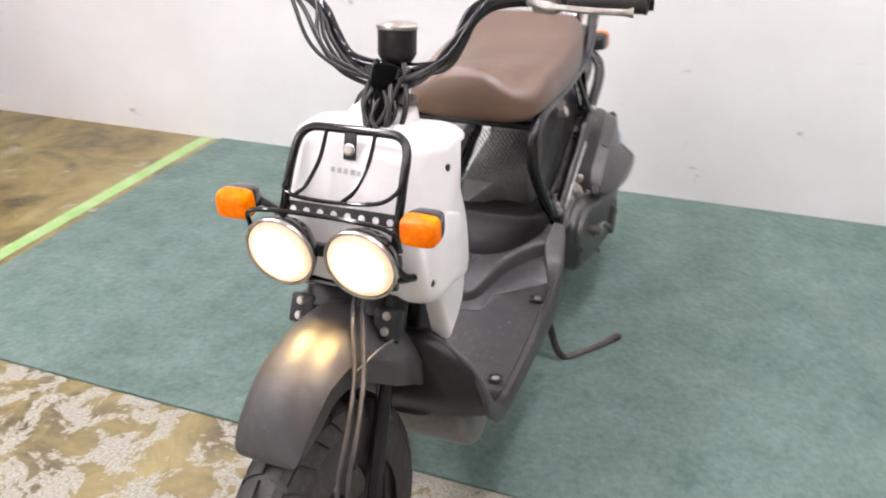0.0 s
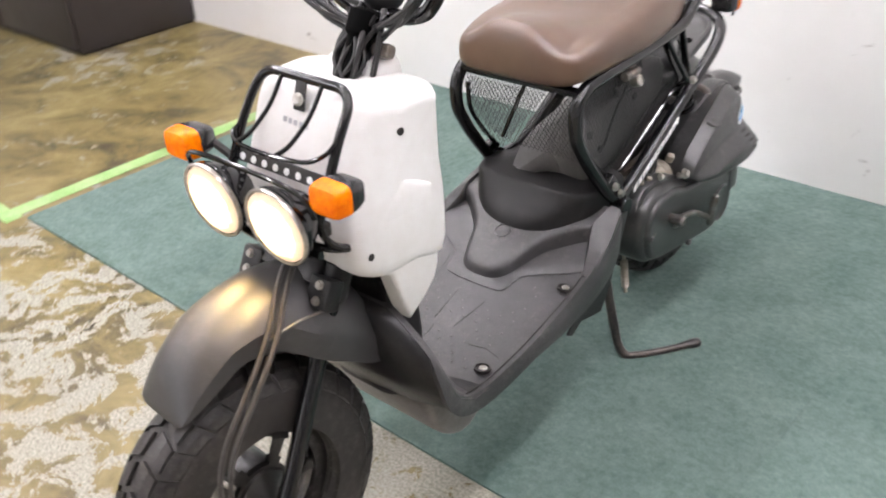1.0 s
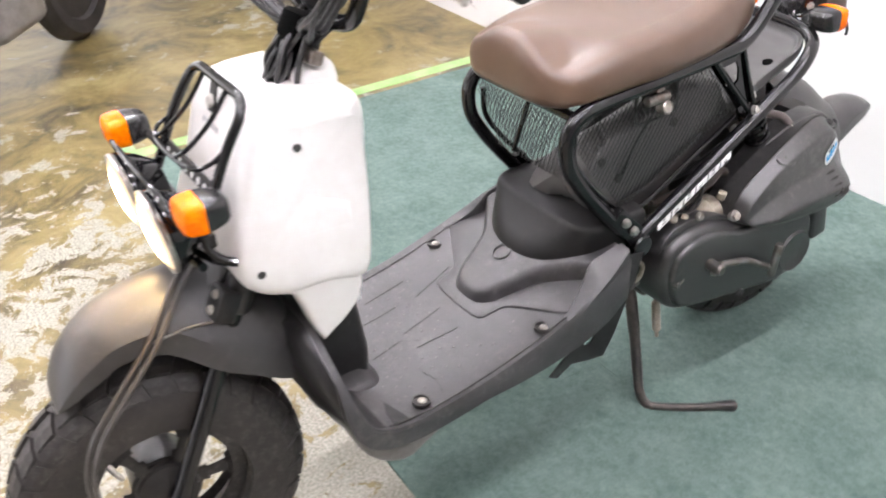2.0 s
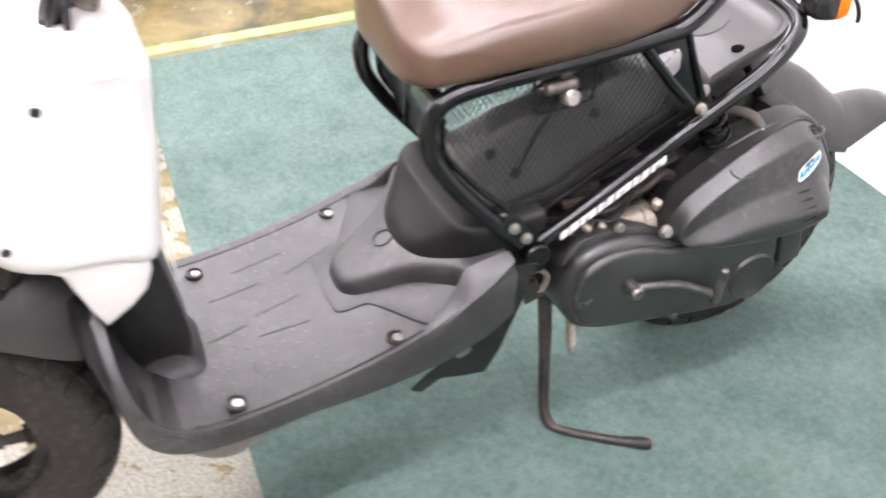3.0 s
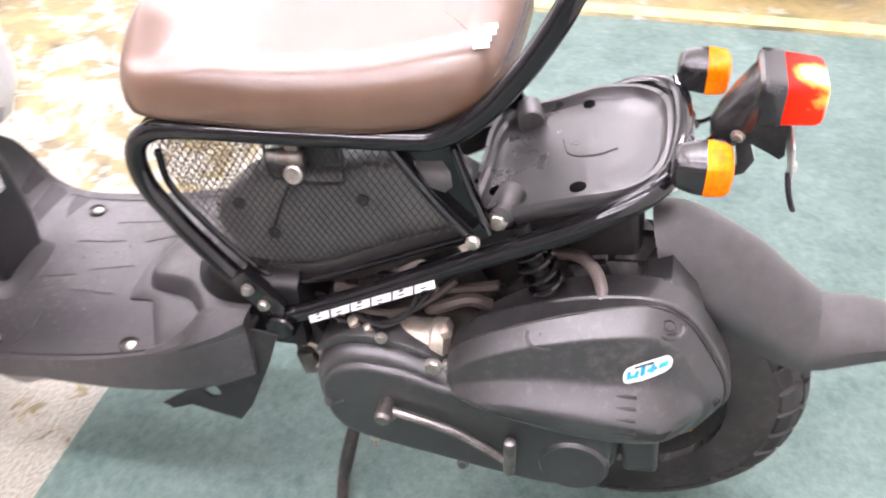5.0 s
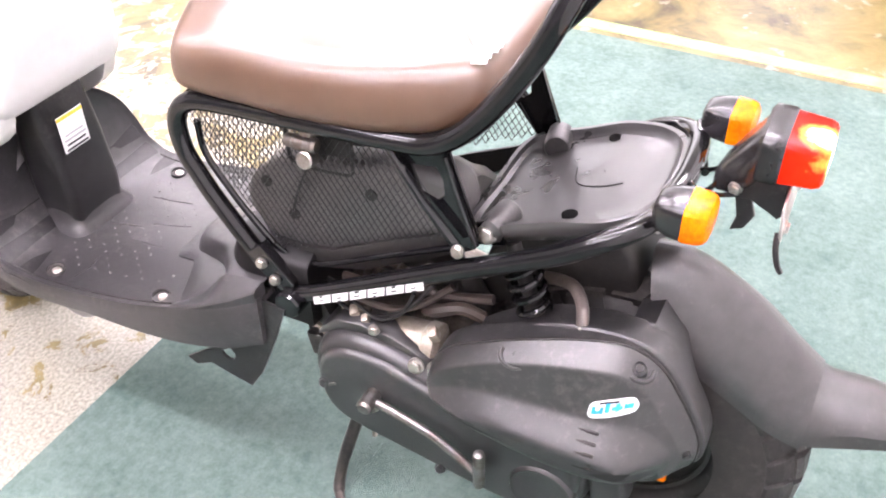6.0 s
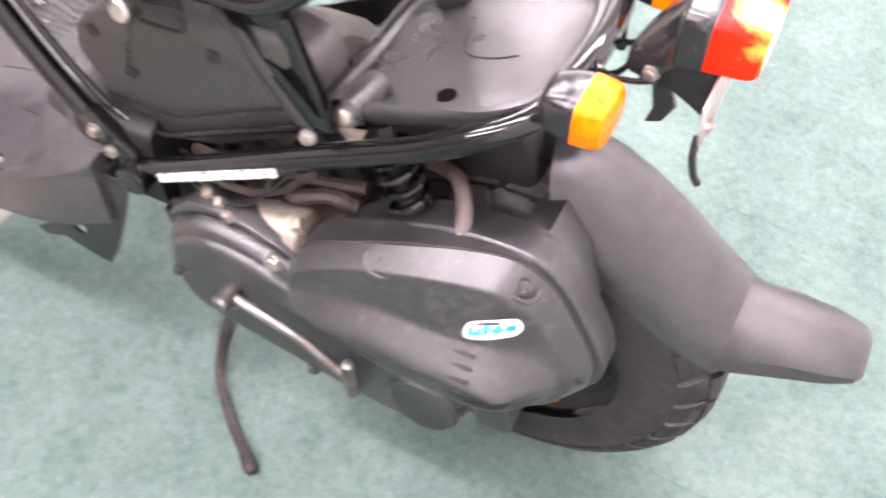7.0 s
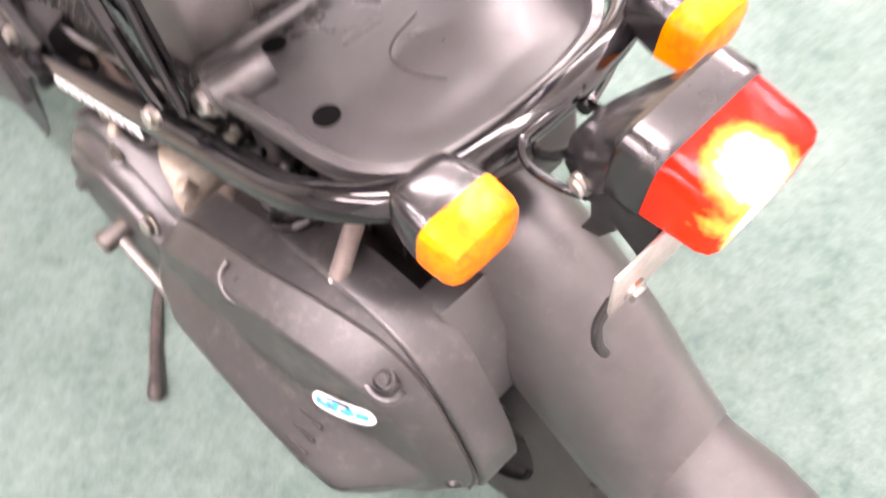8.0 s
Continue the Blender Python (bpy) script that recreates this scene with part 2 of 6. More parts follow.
def floor_material():
    """Bare concrete: ochre-stained, with worn grey-white paint in ragged patches and a damp sheen."""
    m = material("stained_concrete", (0.3, 0.2, 0.08), 0.3)
    nt = m.node_tree
    b = nt.nodes["Principled BSDF"]
    geo = nt.nodes.new("ShaderNodeNewGeometry")
    stain = node(nt, "ShaderNodeTexNoise", Scale=4.0, Detail=10.0, Roughness=0.70, Distortion=0.6)
    flake = node(nt, "ShaderNodeTexNoise", Scale=11.0, Detail=12.0, Roughness=0.70, Distortion=0.5)
    zone = node(nt, "ShaderNodeTexNoise", Scale=0.9, Detail=2.0)
    grit = node(nt, "ShaderNodeTexNoise", Scale=160.0, Detail=4.0)
    for n in (stain, flake, zone, grit):
        nt.links.new(geo.outputs["Position"], n.inputs["Vector"])
    ochre = nt.nodes.new("ShaderNodeValToRGB")
    e = ochre.color_ramp.elements
    e[0].position, e[0].color = 0.36, (0.046, 0.035, 0.020, 1)
    e[1].position, e[1].color = 0.72, (0.29, 0.235, 0.105, 1)
    k = e.new(0.5)
    k.color = (0.165, 0.126, 0.046, 1)
    nt.links.new(stain.outputs[0], ochre.inputs[0])
    # less paint is left towards the cabinet, more in front of the carpet
    sep = nt.nodes.new("ShaderNodeSeparateXYZ")
    nt.links.new(geo.outputs["Position"], sep.inputs[0])
    along = nt.nodes.new("ShaderNodeMapRange")
    along.inputs[1].default_value, along.inputs[2].default_value = -1.7, 0.3
    along.inputs[3].default_value, along.inputs[4].default_value = -0.10, 0.095
    nt.links.new(sep.outputs[0], along.inputs[0])
    s1 = nt.nodes.new("ShaderNodeMath")
    s1.operation = "ADD"
    nt.links.new(flake.outputs[0], s1.inputs[0])
    nt.links.new(along.outputs[0], s1.inputs[1])
    s2 = nt.nodes.new("ShaderNodeMath")
    s2.operation = "MULTIPLY_ADD"
    s2.inputs[1].default_value = 0.35
    nt.links.new(zone.outputs[0], s2.inputs[0])
    nt.links.new(s1.outputs[0], s2.inputs[2])
    mask = nt.nodes.new("ShaderNodeMapRange")
    mask.inputs[1].default_value, mask.inputs[2].default_value = 0.672, 0.70
    nt.links.new(s2.outputs[0], mask.inputs[0])
    paint = nt.nodes.new("ShaderNodeValToRGB")
    paint.color_ramp.elements[0].color = (0.20, 0.19, 0.155, 1)
    paint.color_ramp.elements[1].color = (0.36, 0.345, 0.29, 1)
    paint.color_ramp.elements[0].position, paint.color_ramp.elements[1].position = 0.35, 0.65
    nt.links.new(grit.outputs[0], paint.inputs[0])
    mx = nt.nodes.new("ShaderNodeMix")
    mx.data_type = "RGBA"
    nt.links.new(mask.outputs[0], mx.inputs["Factor"])
    nt.links.new(ochre.outputs[0], mx.inputs[6])
    nt.links.new(paint.outputs[0], mx.inputs[7])
    nt.links.new(mx.outputs[2], b.inputs["Base Color"])
    rr = nt.nodes.new("ShaderNodeMapRange")
    rr.inputs[3].default_value, rr.inputs[4].default_value = 0.42, 0.62
    nt.links.new(mask.outputs[0], rr.inputs[0])
    nt.links.new(rr.outputs[0], b.inputs["Roughness"])
    bp = node(nt, "ShaderNodeBump", Strength=0.35, Distance=0.004)
    nt.links.new(s2.outputs[0], bp.inputs["Height"])
    nt.links.new(bp.outputs[0], b.inputs["Normal"])
    return m


def wall_material():
    """White-painted wall with scuffs and small dark chips."""
    m = material("white_wall_paint", (0.74, 0.73, 0.72), 0.6)
    nt = m.node_tree
    b = nt.nodes["Principled BSDF"]
    geo = nt.nodes.new("ShaderNodeNewGeometry")
    big = node(nt, "ShaderNodeTexNoise", Scale=1.6, Detail=6.0, Roughness=0.6)
    chip = node(nt, "ShaderNodeTexNoise", Scale=9.0, Detail=5.0, Roughness=0.6, Distortion=0.8)
    relief = node(nt, "ShaderNodeTexNoise", Scale=45.0, Detail=6.0)
    for n in (big, chip, relief):
        nt.links.new(geo.outputs["Position"], n.inputs["Vector"])
    tone = nt.nodes.new("ShaderNodeValToRGB")
    tone.color_ramp.elements[0].position, tone.color_ramp.elements[1].position = 0.3, 0.7
    tone.color_ramp.elements[0].color = (0.69, 0.675, 0.66, 1)
    tone.color_ramp.elements[1].color = (0.78, 0.775, 0.77, 1)
    nt.links.new(big.outputs[0], tone.inputs[0])
    mask = nt.nodes.new("ShaderNodeMapRange")
    mask.inputs[1].default_value, mask.inputs[2].default_value = 0.67, 0.73
    nt.links.new(chip.outputs[0], mask.inputs[0])
    mx = nt.nodes.new("ShaderNodeMix")
    mx.data_type = "RGBA"
    mx.inputs[7].default_value = (0.36, 0.33, 0.32, 1)
    nt.links.new(mask.outputs[0], mx.inputs["Factor"])
    nt.links.new(tone.outputs[0], mx.inputs[6])
    nt.links.new(mx.outputs[2], b.inputs["Base Color"])
    bp = node(nt, "ShaderNodeBump", Strength=0.25, Distance=0.004)
    nt.links.new(relief.outputs[0], bp.inputs["Height"])
    nt.links.new(bp.outputs[0], b.inputs["Normal"])
    return m


M_CARPET, M_FLOOR, M_WALL = carpet_material(), floor_material(), wall_material()


# ---- mesh helpers ----
def part(name, bm, mat, parent=None, label="", angle=35):
    """Links a bmesh as one mesh object, under a thing or a part."""
    bmesh.ops.recalc_face_normals(bm, faces=bm.faces)
    me = bpy.data.meshes.new(name)
    bm.to_mesh(me)
    bm.free()
    me.materials.append(mat)
    me.polygons.foreach_set("use_smooth", [True] * len(me.polygons))
    me.set_sharp_from_angle(angle=radians(angle))
    ob = new(name, me)
    ob.parent = parent
    return tagged(ob, label)


def smooth_path(pts, n=6, closed=False):
    """Points on a smooth curve through pts."""
    P = [Vector(p) for p in pts]
    out = []
    count = len(P) if closed else len(P) - 1
    for i in range(count):
        if closed:
            a, b, c, d = P[i - 1], P[i], P[(i + 1) % len(P)], P[(i + 2) % len(P)]
        else:
            b, c = P[i], P[i + 1]
            a = P[i - 1] if i else b * 2 - c
            d = P[i + 2] if i + 2 < len(P) else c * 2 - b
        for k in range(n):
            t = k / n
            out.append(0.5 * (2 * b + (c - a) * t + (2 * a - 5 * b + 4 * c - d) * t * t + (3 * b - a - 3 * c + d) * t ** 3))
    if not closed:
        out.append(P[-1])
    return out


def loft(bm, rings, closed=True, cap=True):
    """Skins rings of equal count."""
    rows = [[bm.verts.new(p) for p in ring] for ring in rings]
    for a, b in zip(rows, rows[1:]):
        n = len(a)
        for i in range(n if closed else n - 1):
            j = (i + 1) % n
            bm.faces.new((a[i], a[j], b[j], b[i]))
    if cap and closed:
        bm.faces.new(rows[0])
        bm.faces.new(list(reversed(rows[-1])))
    return rows


def sweep(bm, pts, r, seg=10, closed=False):
    """A round tube along points; r is one radius or one for each point."""
    P = [Vector(p) for p in pts]
    n = len(P)
    rs = r if isinstance(r, (list, tuple)) else [r] * n
    rings, normal = [], None
    for i in range(n):
        if closed:
            d = (P[(i + 1) % n] - P[i - 1]).normalized()
        else:
            d = (P[min(i + 1, n - 1)] - P[max(i - 1, 0)]).normalized()
        if normal is None:
            normal = d.orthogonal().normalized()
        else:
            normal = (normal - d * normal.dot(d)).normalized()
        side = d.cross(normal)
        rings.append([P[i] + (normal * math.cos(2 * math.pi * k / seg) + side * math.sin(2 * math.pi * k / seg)) * rs[i] for k in range(seg)])
    if closed:
        rings.append(rings[0])
    loft(bm, rings, cap=not closed)
    return bm


def tube(pts, r, n=6, seg=10, closed=False, straight=False):
    return sweep(bmesh.new(), pts if straight else smooth_path(pts, n, closed), r, seg, closed)


def basis(axis):
    z = Vector(axis).normalized()
    x = z.orthogonal().normalized()
    return x, z.cross(x), z


def lathe(bm, profile, centre=(0, 0, 0), axis=(0, 0, 1), seg=32, cap=True):
    """Turns a profile of (radius, height) round an axis."""
    x, y, z = basis(axis)
    c = Vector(centre)
    rings = []
    for r, h in profile:
        rings.append([c + z * h + (x * math.cos(2 * math.pi * k / seg) + y * math.sin(2 * math.pi * k / seg)) * max(r, 1e-5) for k in range(seg)])
    loft(bm, rings, cap=cap)
    return bm


def prism(outline, x0, x1, bevel=0.004, segs=2, smooth=0, both=False):
    """An outline in (y, z) given thickness from x0 to x1, its outer rim rounded."""
    pts = [(p[0], p[1], 0) for p in outline]
    if smooth:
        pts = smooth_path(pts, smooth, True)
    bm = bmesh.new()
    a = [bm.verts.new((x0, p[0], p[1])) for p in pts]
    b = [bm.verts.new((x1, p[0], p[1])) for p in pts]
    n = len(a)
    fa, fb = bm.faces.new(a), bm.faces.new(b)
    for i in range(n):
        bm.faces.new((a[i], a[(i + 1) % n], b[(i + 1) % n], b[i]))
    bmesh.ops.recalc_face_normals(bm, faces=bm.faces)
    if bevel:
        edges = list(fb.edges) + (list(fa.edges) if both else [])
        bmesh.ops.bevel(bm, geom=edges, offset=bevel, segments=segs, profile=0.5, affect="EDGES", clamp_overlap=True)
    return bm


def pierced(outer, inner, x0, x1):
    """A flat plate in (y, z) with a hole through it."""
    bm = bmesh.new()
    edges = []
    for loop in (outer, inner):
        vs = [bm.verts.new((x0, *p)) for p in loop]
        edges += [bm.edges.new((vs[i - 1], vs[i])) for i in range(len(vs))]
    bmesh.ops.triangle_fill(bm, use_beauty=True, use_dissolve=False, edges=edges)
    ext = bmesh.ops.extrude_face_region(bm, geom=list(bm.faces))
    bmesh.ops.translate(bm, vec=(x1 - x0, 0, 0), verts=[v for v in ext["geom"] if isinstance(v, bmesh.types.BMVert)])
    return bm


def block(size, centre=(0, 0, 0), turn=None, bevel=0.003, segs=2, taper=(1, 1)):
    """A rounded box; taper scales its top in x and y."""
    bm = bmesh.new()
    bmesh.ops.create_cube(bm, size=1)
    for v in bm.verts:
        k = taper if v.co.z > 0 else (1, 1)
        v.co = Vector((v.co.x * size[0] * k[0], v.co.y * size[1] * k[1], v.co.z * size[2]))
    if bevel:
        bmesh.ops.bevel(bm, geom=list(bm.edges), offset=bevel, segments=segs, profile=0.5, affect="EDGES", clamp_overlap=True)
    m = Matrix.Translation(centre) @ (turn or Matrix())
    bmesh.ops.transform(bm, matrix=m, verts=bm.verts)
    return bm


def bolt(parent, at, axis, r=0.008, h=0.006, mat=None, label=""):
    """A flanged hexagon bolt head."""
    bm = bmesh.new()
    lathe(bm, [(r * 1.25, -0.002), (r * 1.25, 0.0012), (r * 1.05, 0.002)], at, axis, 14)
    lathe(bm, [(r, 0.0015), (r, h * 0.85), (r * 0.8, h)], at, axis, 6)
    return part("bolt", bm, mat or M_CHROME, parent, label)


def mirrored(pts):
    return [(-p[0], p[1], p[2]) for p in pts]


# ---- the bay: floor, walls, ceiling ----
X0, X1, Y_FRONT, Y_WALL, H_ROOM = -5.2, 4.6, -4.6, 2.477, 2.9


def slab(name, lo, hi, mat, label, category):
    bm = block([hi[i] - lo[i] for i in range(3)], [(hi[i] + lo[i]) / 2 for i in range(3)], bevel=0)
    return tagged(part(name, bm, mat), label, category, kind="structure")


floor = slab("floor", (X0 - 0.2, Y_FRONT - 0.2, -0.15), (X1 + 0.2, Y_WALL + 0.2, 0), M_FLOOR,
             "concrete floor with ochre stains and worn whitish paint", "floor")
slab("wall_back", (X0 - 0.2, Y_WALL, 0), (X1 + 0.2, Y_WALL + 0.2, H_ROOM), M_WALL, "white painted wall with small chips and scuffs", "wall")
# unseen front opening, added so its glow puts sheen on the floorboard
SX0, SX1, SZ0, SZ1 = -4.4, 0.2, 0.35, 2.55
wf = bmesh.new()
for lo, hi in (((X0 - 0.2, 0), (X1 + 0.2, SZ0)), ((X0 - 0.2, SZ1), (X1 + 0.2, H_ROOM)), ((X0 - 0.2, SZ0), (SX0, SZ1)), ((SX1, SZ0), (X1 + 0.2, SZ1))):
    bmesh.ops.create_cube(wf, size=1, matrix=Matrix.Translation(((lo[0] + hi[0]) / 2, Y_FRONT - 0.1, (lo[1] + hi[1]) / 2)) @ Matrix.Diagonal((hi[0] - lo[0], 0.2, hi[1] - lo[1], 1)))
tagged(part("wall_front", wf, M_WALL), "white painted wall with an added opening, closing the unseen front", "wall", kind="structure")
front_win = tagged(new("window_2"), "unseen front opening with white frame, added for sheen", "window", kind="structure")
for x, z, w, h in ((SX0 + 0.025, (SZ0 + SZ1) / 2, 0.05, SZ1 - SZ0), (SX1 - 0.025, (SZ0 + SZ1) / 2, 0.05, SZ1 - SZ0), ((SX0 + SX1) / 2, (SZ0 + SZ1) / 2, 0.06, SZ1 - SZ0 - 0.1), ((SX0 + SX1) / 2, SZ0 + 0.025, SX1 - SX0 - 0.1, 0.05), ((SX0 + SX1) / 2, SZ1 - 0.025, SX1 - SX0 - 0.1, 0.05)):
    part("window_frame", block((w, 0.06, h), (x, Y_FRONT - 0.1, z), None, 0.004), M_BATTEN, front_win)
tagged(part("backdrop", block((8.0, 0.02, 4.0), ((SX0 + SX1) / 2, Y_FRONT - 1.0, 1.9), bevel=0), M_DAY), "glowing sheet added behind the unseen front opening", "daylight", kind="structure")
W0, W1, WZ0, WZ1 = -2.6, 1.9, 0.95, 2.45
wa = bmesh.new()
for lo, hi in (((Y_FRONT, 0), (Y_WALL, WZ0)), ((Y_FRONT, WZ1), (Y_WALL, H_ROOM)), ((Y_FRONT, WZ0), (W0, WZ1)), ((W1, WZ0), (Y_WALL, WZ1))):
    bmesh.ops.create_cube(wa, size=1, matrix=Matrix.Translation((X0 - 0.1, (lo[0] + hi[0]) / 2, (lo[1] + hi[1]) / 2)) @ Matrix.Diagonal((0.2, hi[0] - lo[0], hi[1] - lo[1], 1)))
tagged(part("wall_side_a", wa, M_WALL), "white painted side wall with a wide shop window", "wall", kind="structure")
win = tagged(new("window_1"), "wide shop window with white frame", "window", kind="structure")
for y, z, w, h in ((W0 + 0.02, (WZ0 + WZ1) / 2, 0.04, WZ1 - WZ0), (W1 - 0.02, (WZ0 + WZ1) / 2, 0.04, WZ1 - WZ0), ((W0 + W1) / 2, (WZ0 + WZ1) / 2, 0.05, WZ1 - WZ0 - 0.08), ((W0 + W1) / 2, WZ0 + 0.02, W1 - W0 - 0.08, 0.04), ((W0 + W1) / 2, WZ1 - 0.02, W1 - W0 - 0.08, 0.04)):
    part("window_frame", block((0.06, w, h), (X0 - 0.1, y, z), None, 0.004), M_BATTEN, win)
tagged(part("backdrop", block((0.02, 7.0, 4.0), (X0 - 1.0, (W0 + W1) / 2, 1.9), bevel=0), M_DAY), "bright overcast daylight outside the shop window", "daylight", kind="structure")
# out of view; grey to hold back bounce onto the scooter's side
slab("wall_side_b", (X1, Y_FRONT, 0), (X1 + 0.2, Y_WALL, H_ROOM), M_GREYWALL, "unseen grey side wall added to close the bay", "wall")
slab("ceiling", (X0 - 0.2, Y_FRONT - 0.2, H_ROOM), (X1 + 0.2, Y_WALL + 0.2, H_ROOM + 0.15), M_CEILING, "plain off-white ceiling of the bay", "ceiling")


def batten_light(x, y):
    lamp = tagged(new("ceiling_light"), "white fluorescent batten light with opal diffuser on the ceiling", "ceiling light", "ceiling lights")
    lamp.matrix_world = pose(x, y, H_ROOM)
    part("housing", block((0.20, 1.44, 0.04), (0, 0, -0.021), bevel=0.006), M_BATTEN, lamp)
    part("diffuser", block((0.075, 1.40, 0.035), (0, 0, -0.058), bevel=0.012, segs=3), M_LAMP, lamp)
    return lamp


first_light = batten_light(-2.5, 0.2)
for lx in (-2.5, -0.9, 0.9, 2.5):
    for ly in (-2.7, -1.25, 0.2, 1.65):
        if (lx, ly) != (-2.5, 0.2) and (ly > 0 or lx < -2 or (lx < 0 and ly > -2)):
            copy_thing(first_light, pose(lx, ly, H_ROOM))

# ---- the scooter: x to its left side, y to its rear, z up, from below the rear axle ----
scooter = tagged(new("motor_scooter"), "white and black naked scooter with brown seat on its centre stand", "scooter")
scooter.matrix_world = pose(0.094, 1.845, 0, 0, 0, 1.2)
REAR, FRONT = (0, 0.032, 0.240), (0, -1.194, 0.217)
RAKE = Vector((0, 0.34, 0.615)).normalized()
STEM = Matrix.Translation((0, -1.035, 0.553))
STEER = STEM @ Matrix.Rotation(-0.095, 4, RAKE) @ STEM.inverted()
TUBE_R = 0.0122


# frame: two side loops, the luggage loop and cross bars
SIDE = [(0.134, -0.400, 0.395), (0.132, -0.437, 0.430), (0.130, -0.491, 0.497), (0.1285, -0.517, 0.535), (0.128, -0.535, 0.570), (0.127, -0.537, 0.612),
        (0.127, -0.515, 0.640), (0.127, -0.470, 0.650), (0.129, -0.355, 0.657), (0.131, -0.231, 0.666), (0.132, -0.185, 0.674),
        (0.132, -0.145, 0.702), (0.131, -0.105, 0.752), (0.130, -0.076, 0.800), (0.126, -0.055, 0.845), (0.110, -0.045, 0.872),
        (0.075, -0.042, 0.880), (0.0, -0.042, 0.880)]
seat_loop = SIDE + mirrored(SIDE[-2::-1])
part("frame_tube", tube(seat_loop, TUBE_R, 6, 14), M_BLACKPAINT, scooter, "gloss black tubular seat and backrest loop")
LUGGAGE = [(0.134, -0.400, 0.385), (0.133, -0.350, 0.407), (0.133, -0.265, 0.453), (0.133, -0.177, 0.503), (0.132, -0.083, 0.553),
           (0.131, -0.035, 0.580), (0.125, 0.000, 0.602), (0.108, 0.030, 0.616), (0.080, 0.048, 0.624), (0.040, 0.055, 0.628), (0, 0.057, 0.629)]
part("luggage_loop", tube(LUGGAGE + mirrored(LUGGAGE[-2::-1]), TUBE_R, 6, 14), M_BLACKPAINT, scooter, "gloss black tubular luggage loop")
for sx in (1, -1):
    t = bmesh.new()
    lathe(t, [(0.016, -0.012), (0.0195, -0.010), (0.0195, 0.012), (0.017, 0.015), (0.004, 0.0155)], (sx * 0.140, -0.392, 0.382), (sx, 0, 0), 20)
    part("tube_end", t, M_BLACKPAINT, scooter, "black capped end of the cross tube")
    bolt(scooter, (sx * 0.147, -0.427, 0.437), (sx, 0, 0.1), 0.0064, 0.006)
    bolt(scooter, (sx * 0.148, -0.409, 0.416), (sx, 0, 0.1), 0.0064, 0.006)
    bolt(scooter, (sx * 0.147, -0.149, 0.554), (sx, 0, 0.3), 0.0064, 0.006)
    part("bolt_plate", prism([(-0.450, 0.445), (-0.430, 0.462), (-0.385, 0.412), (-0.390, 0.388), (-0.412, 0.386)], sx * 0.128, sx * 0.144, 0.003), M_BLACKPAINT, scooter)
part("cross_tube", tube([(-0.13, -0.392, 0.382), (0.13, -0.392, 0.382)], 0.013, straight=True), M_BLACKPAINT, scooter)
part("cross_tube", tube([(-0.127, -0.520, 0.640), (0.127, -0.520, 0.640)], 0.009, straight=True), M_BLACKPAINT, scooter)
part("cross_tube", tube([(-0.13, -0.195, 0.664), (0.13, -0.195, 0.664)], 0.009, straight=True), M_BLACKPAINT, scooter)
# inner brace rods of the front loop
for sx in (1, -1):
    part("brace_rod", tube([(sx * 0.118, -0.515, 0.610), (sx * 0.116, -0.512, 0.560), (sx * 0.118, -0.470, 0.500), (sx * 0.120, -0.425, 0.452)], 0.0045), M_BLACKPAINT, scooter)
    part("mesh_rail", tube([(sx * 0.116, -0.430, 0.447), (sx * 0.116, -0.395, 0.432), (sx * 0.116, -0.350, 0.440), (sx * 0.116, -0.262, 0.484), (sx * 0.116, -0.160, 0.535)], 0.004), M_BLACKPAINT, scooter)


part("front_rod", tube([(0.012, -0.516, 0.638), (-0.048, -0.505, 0.518)], 0.004, straight=True), M_BLACKPAINT, scooter)


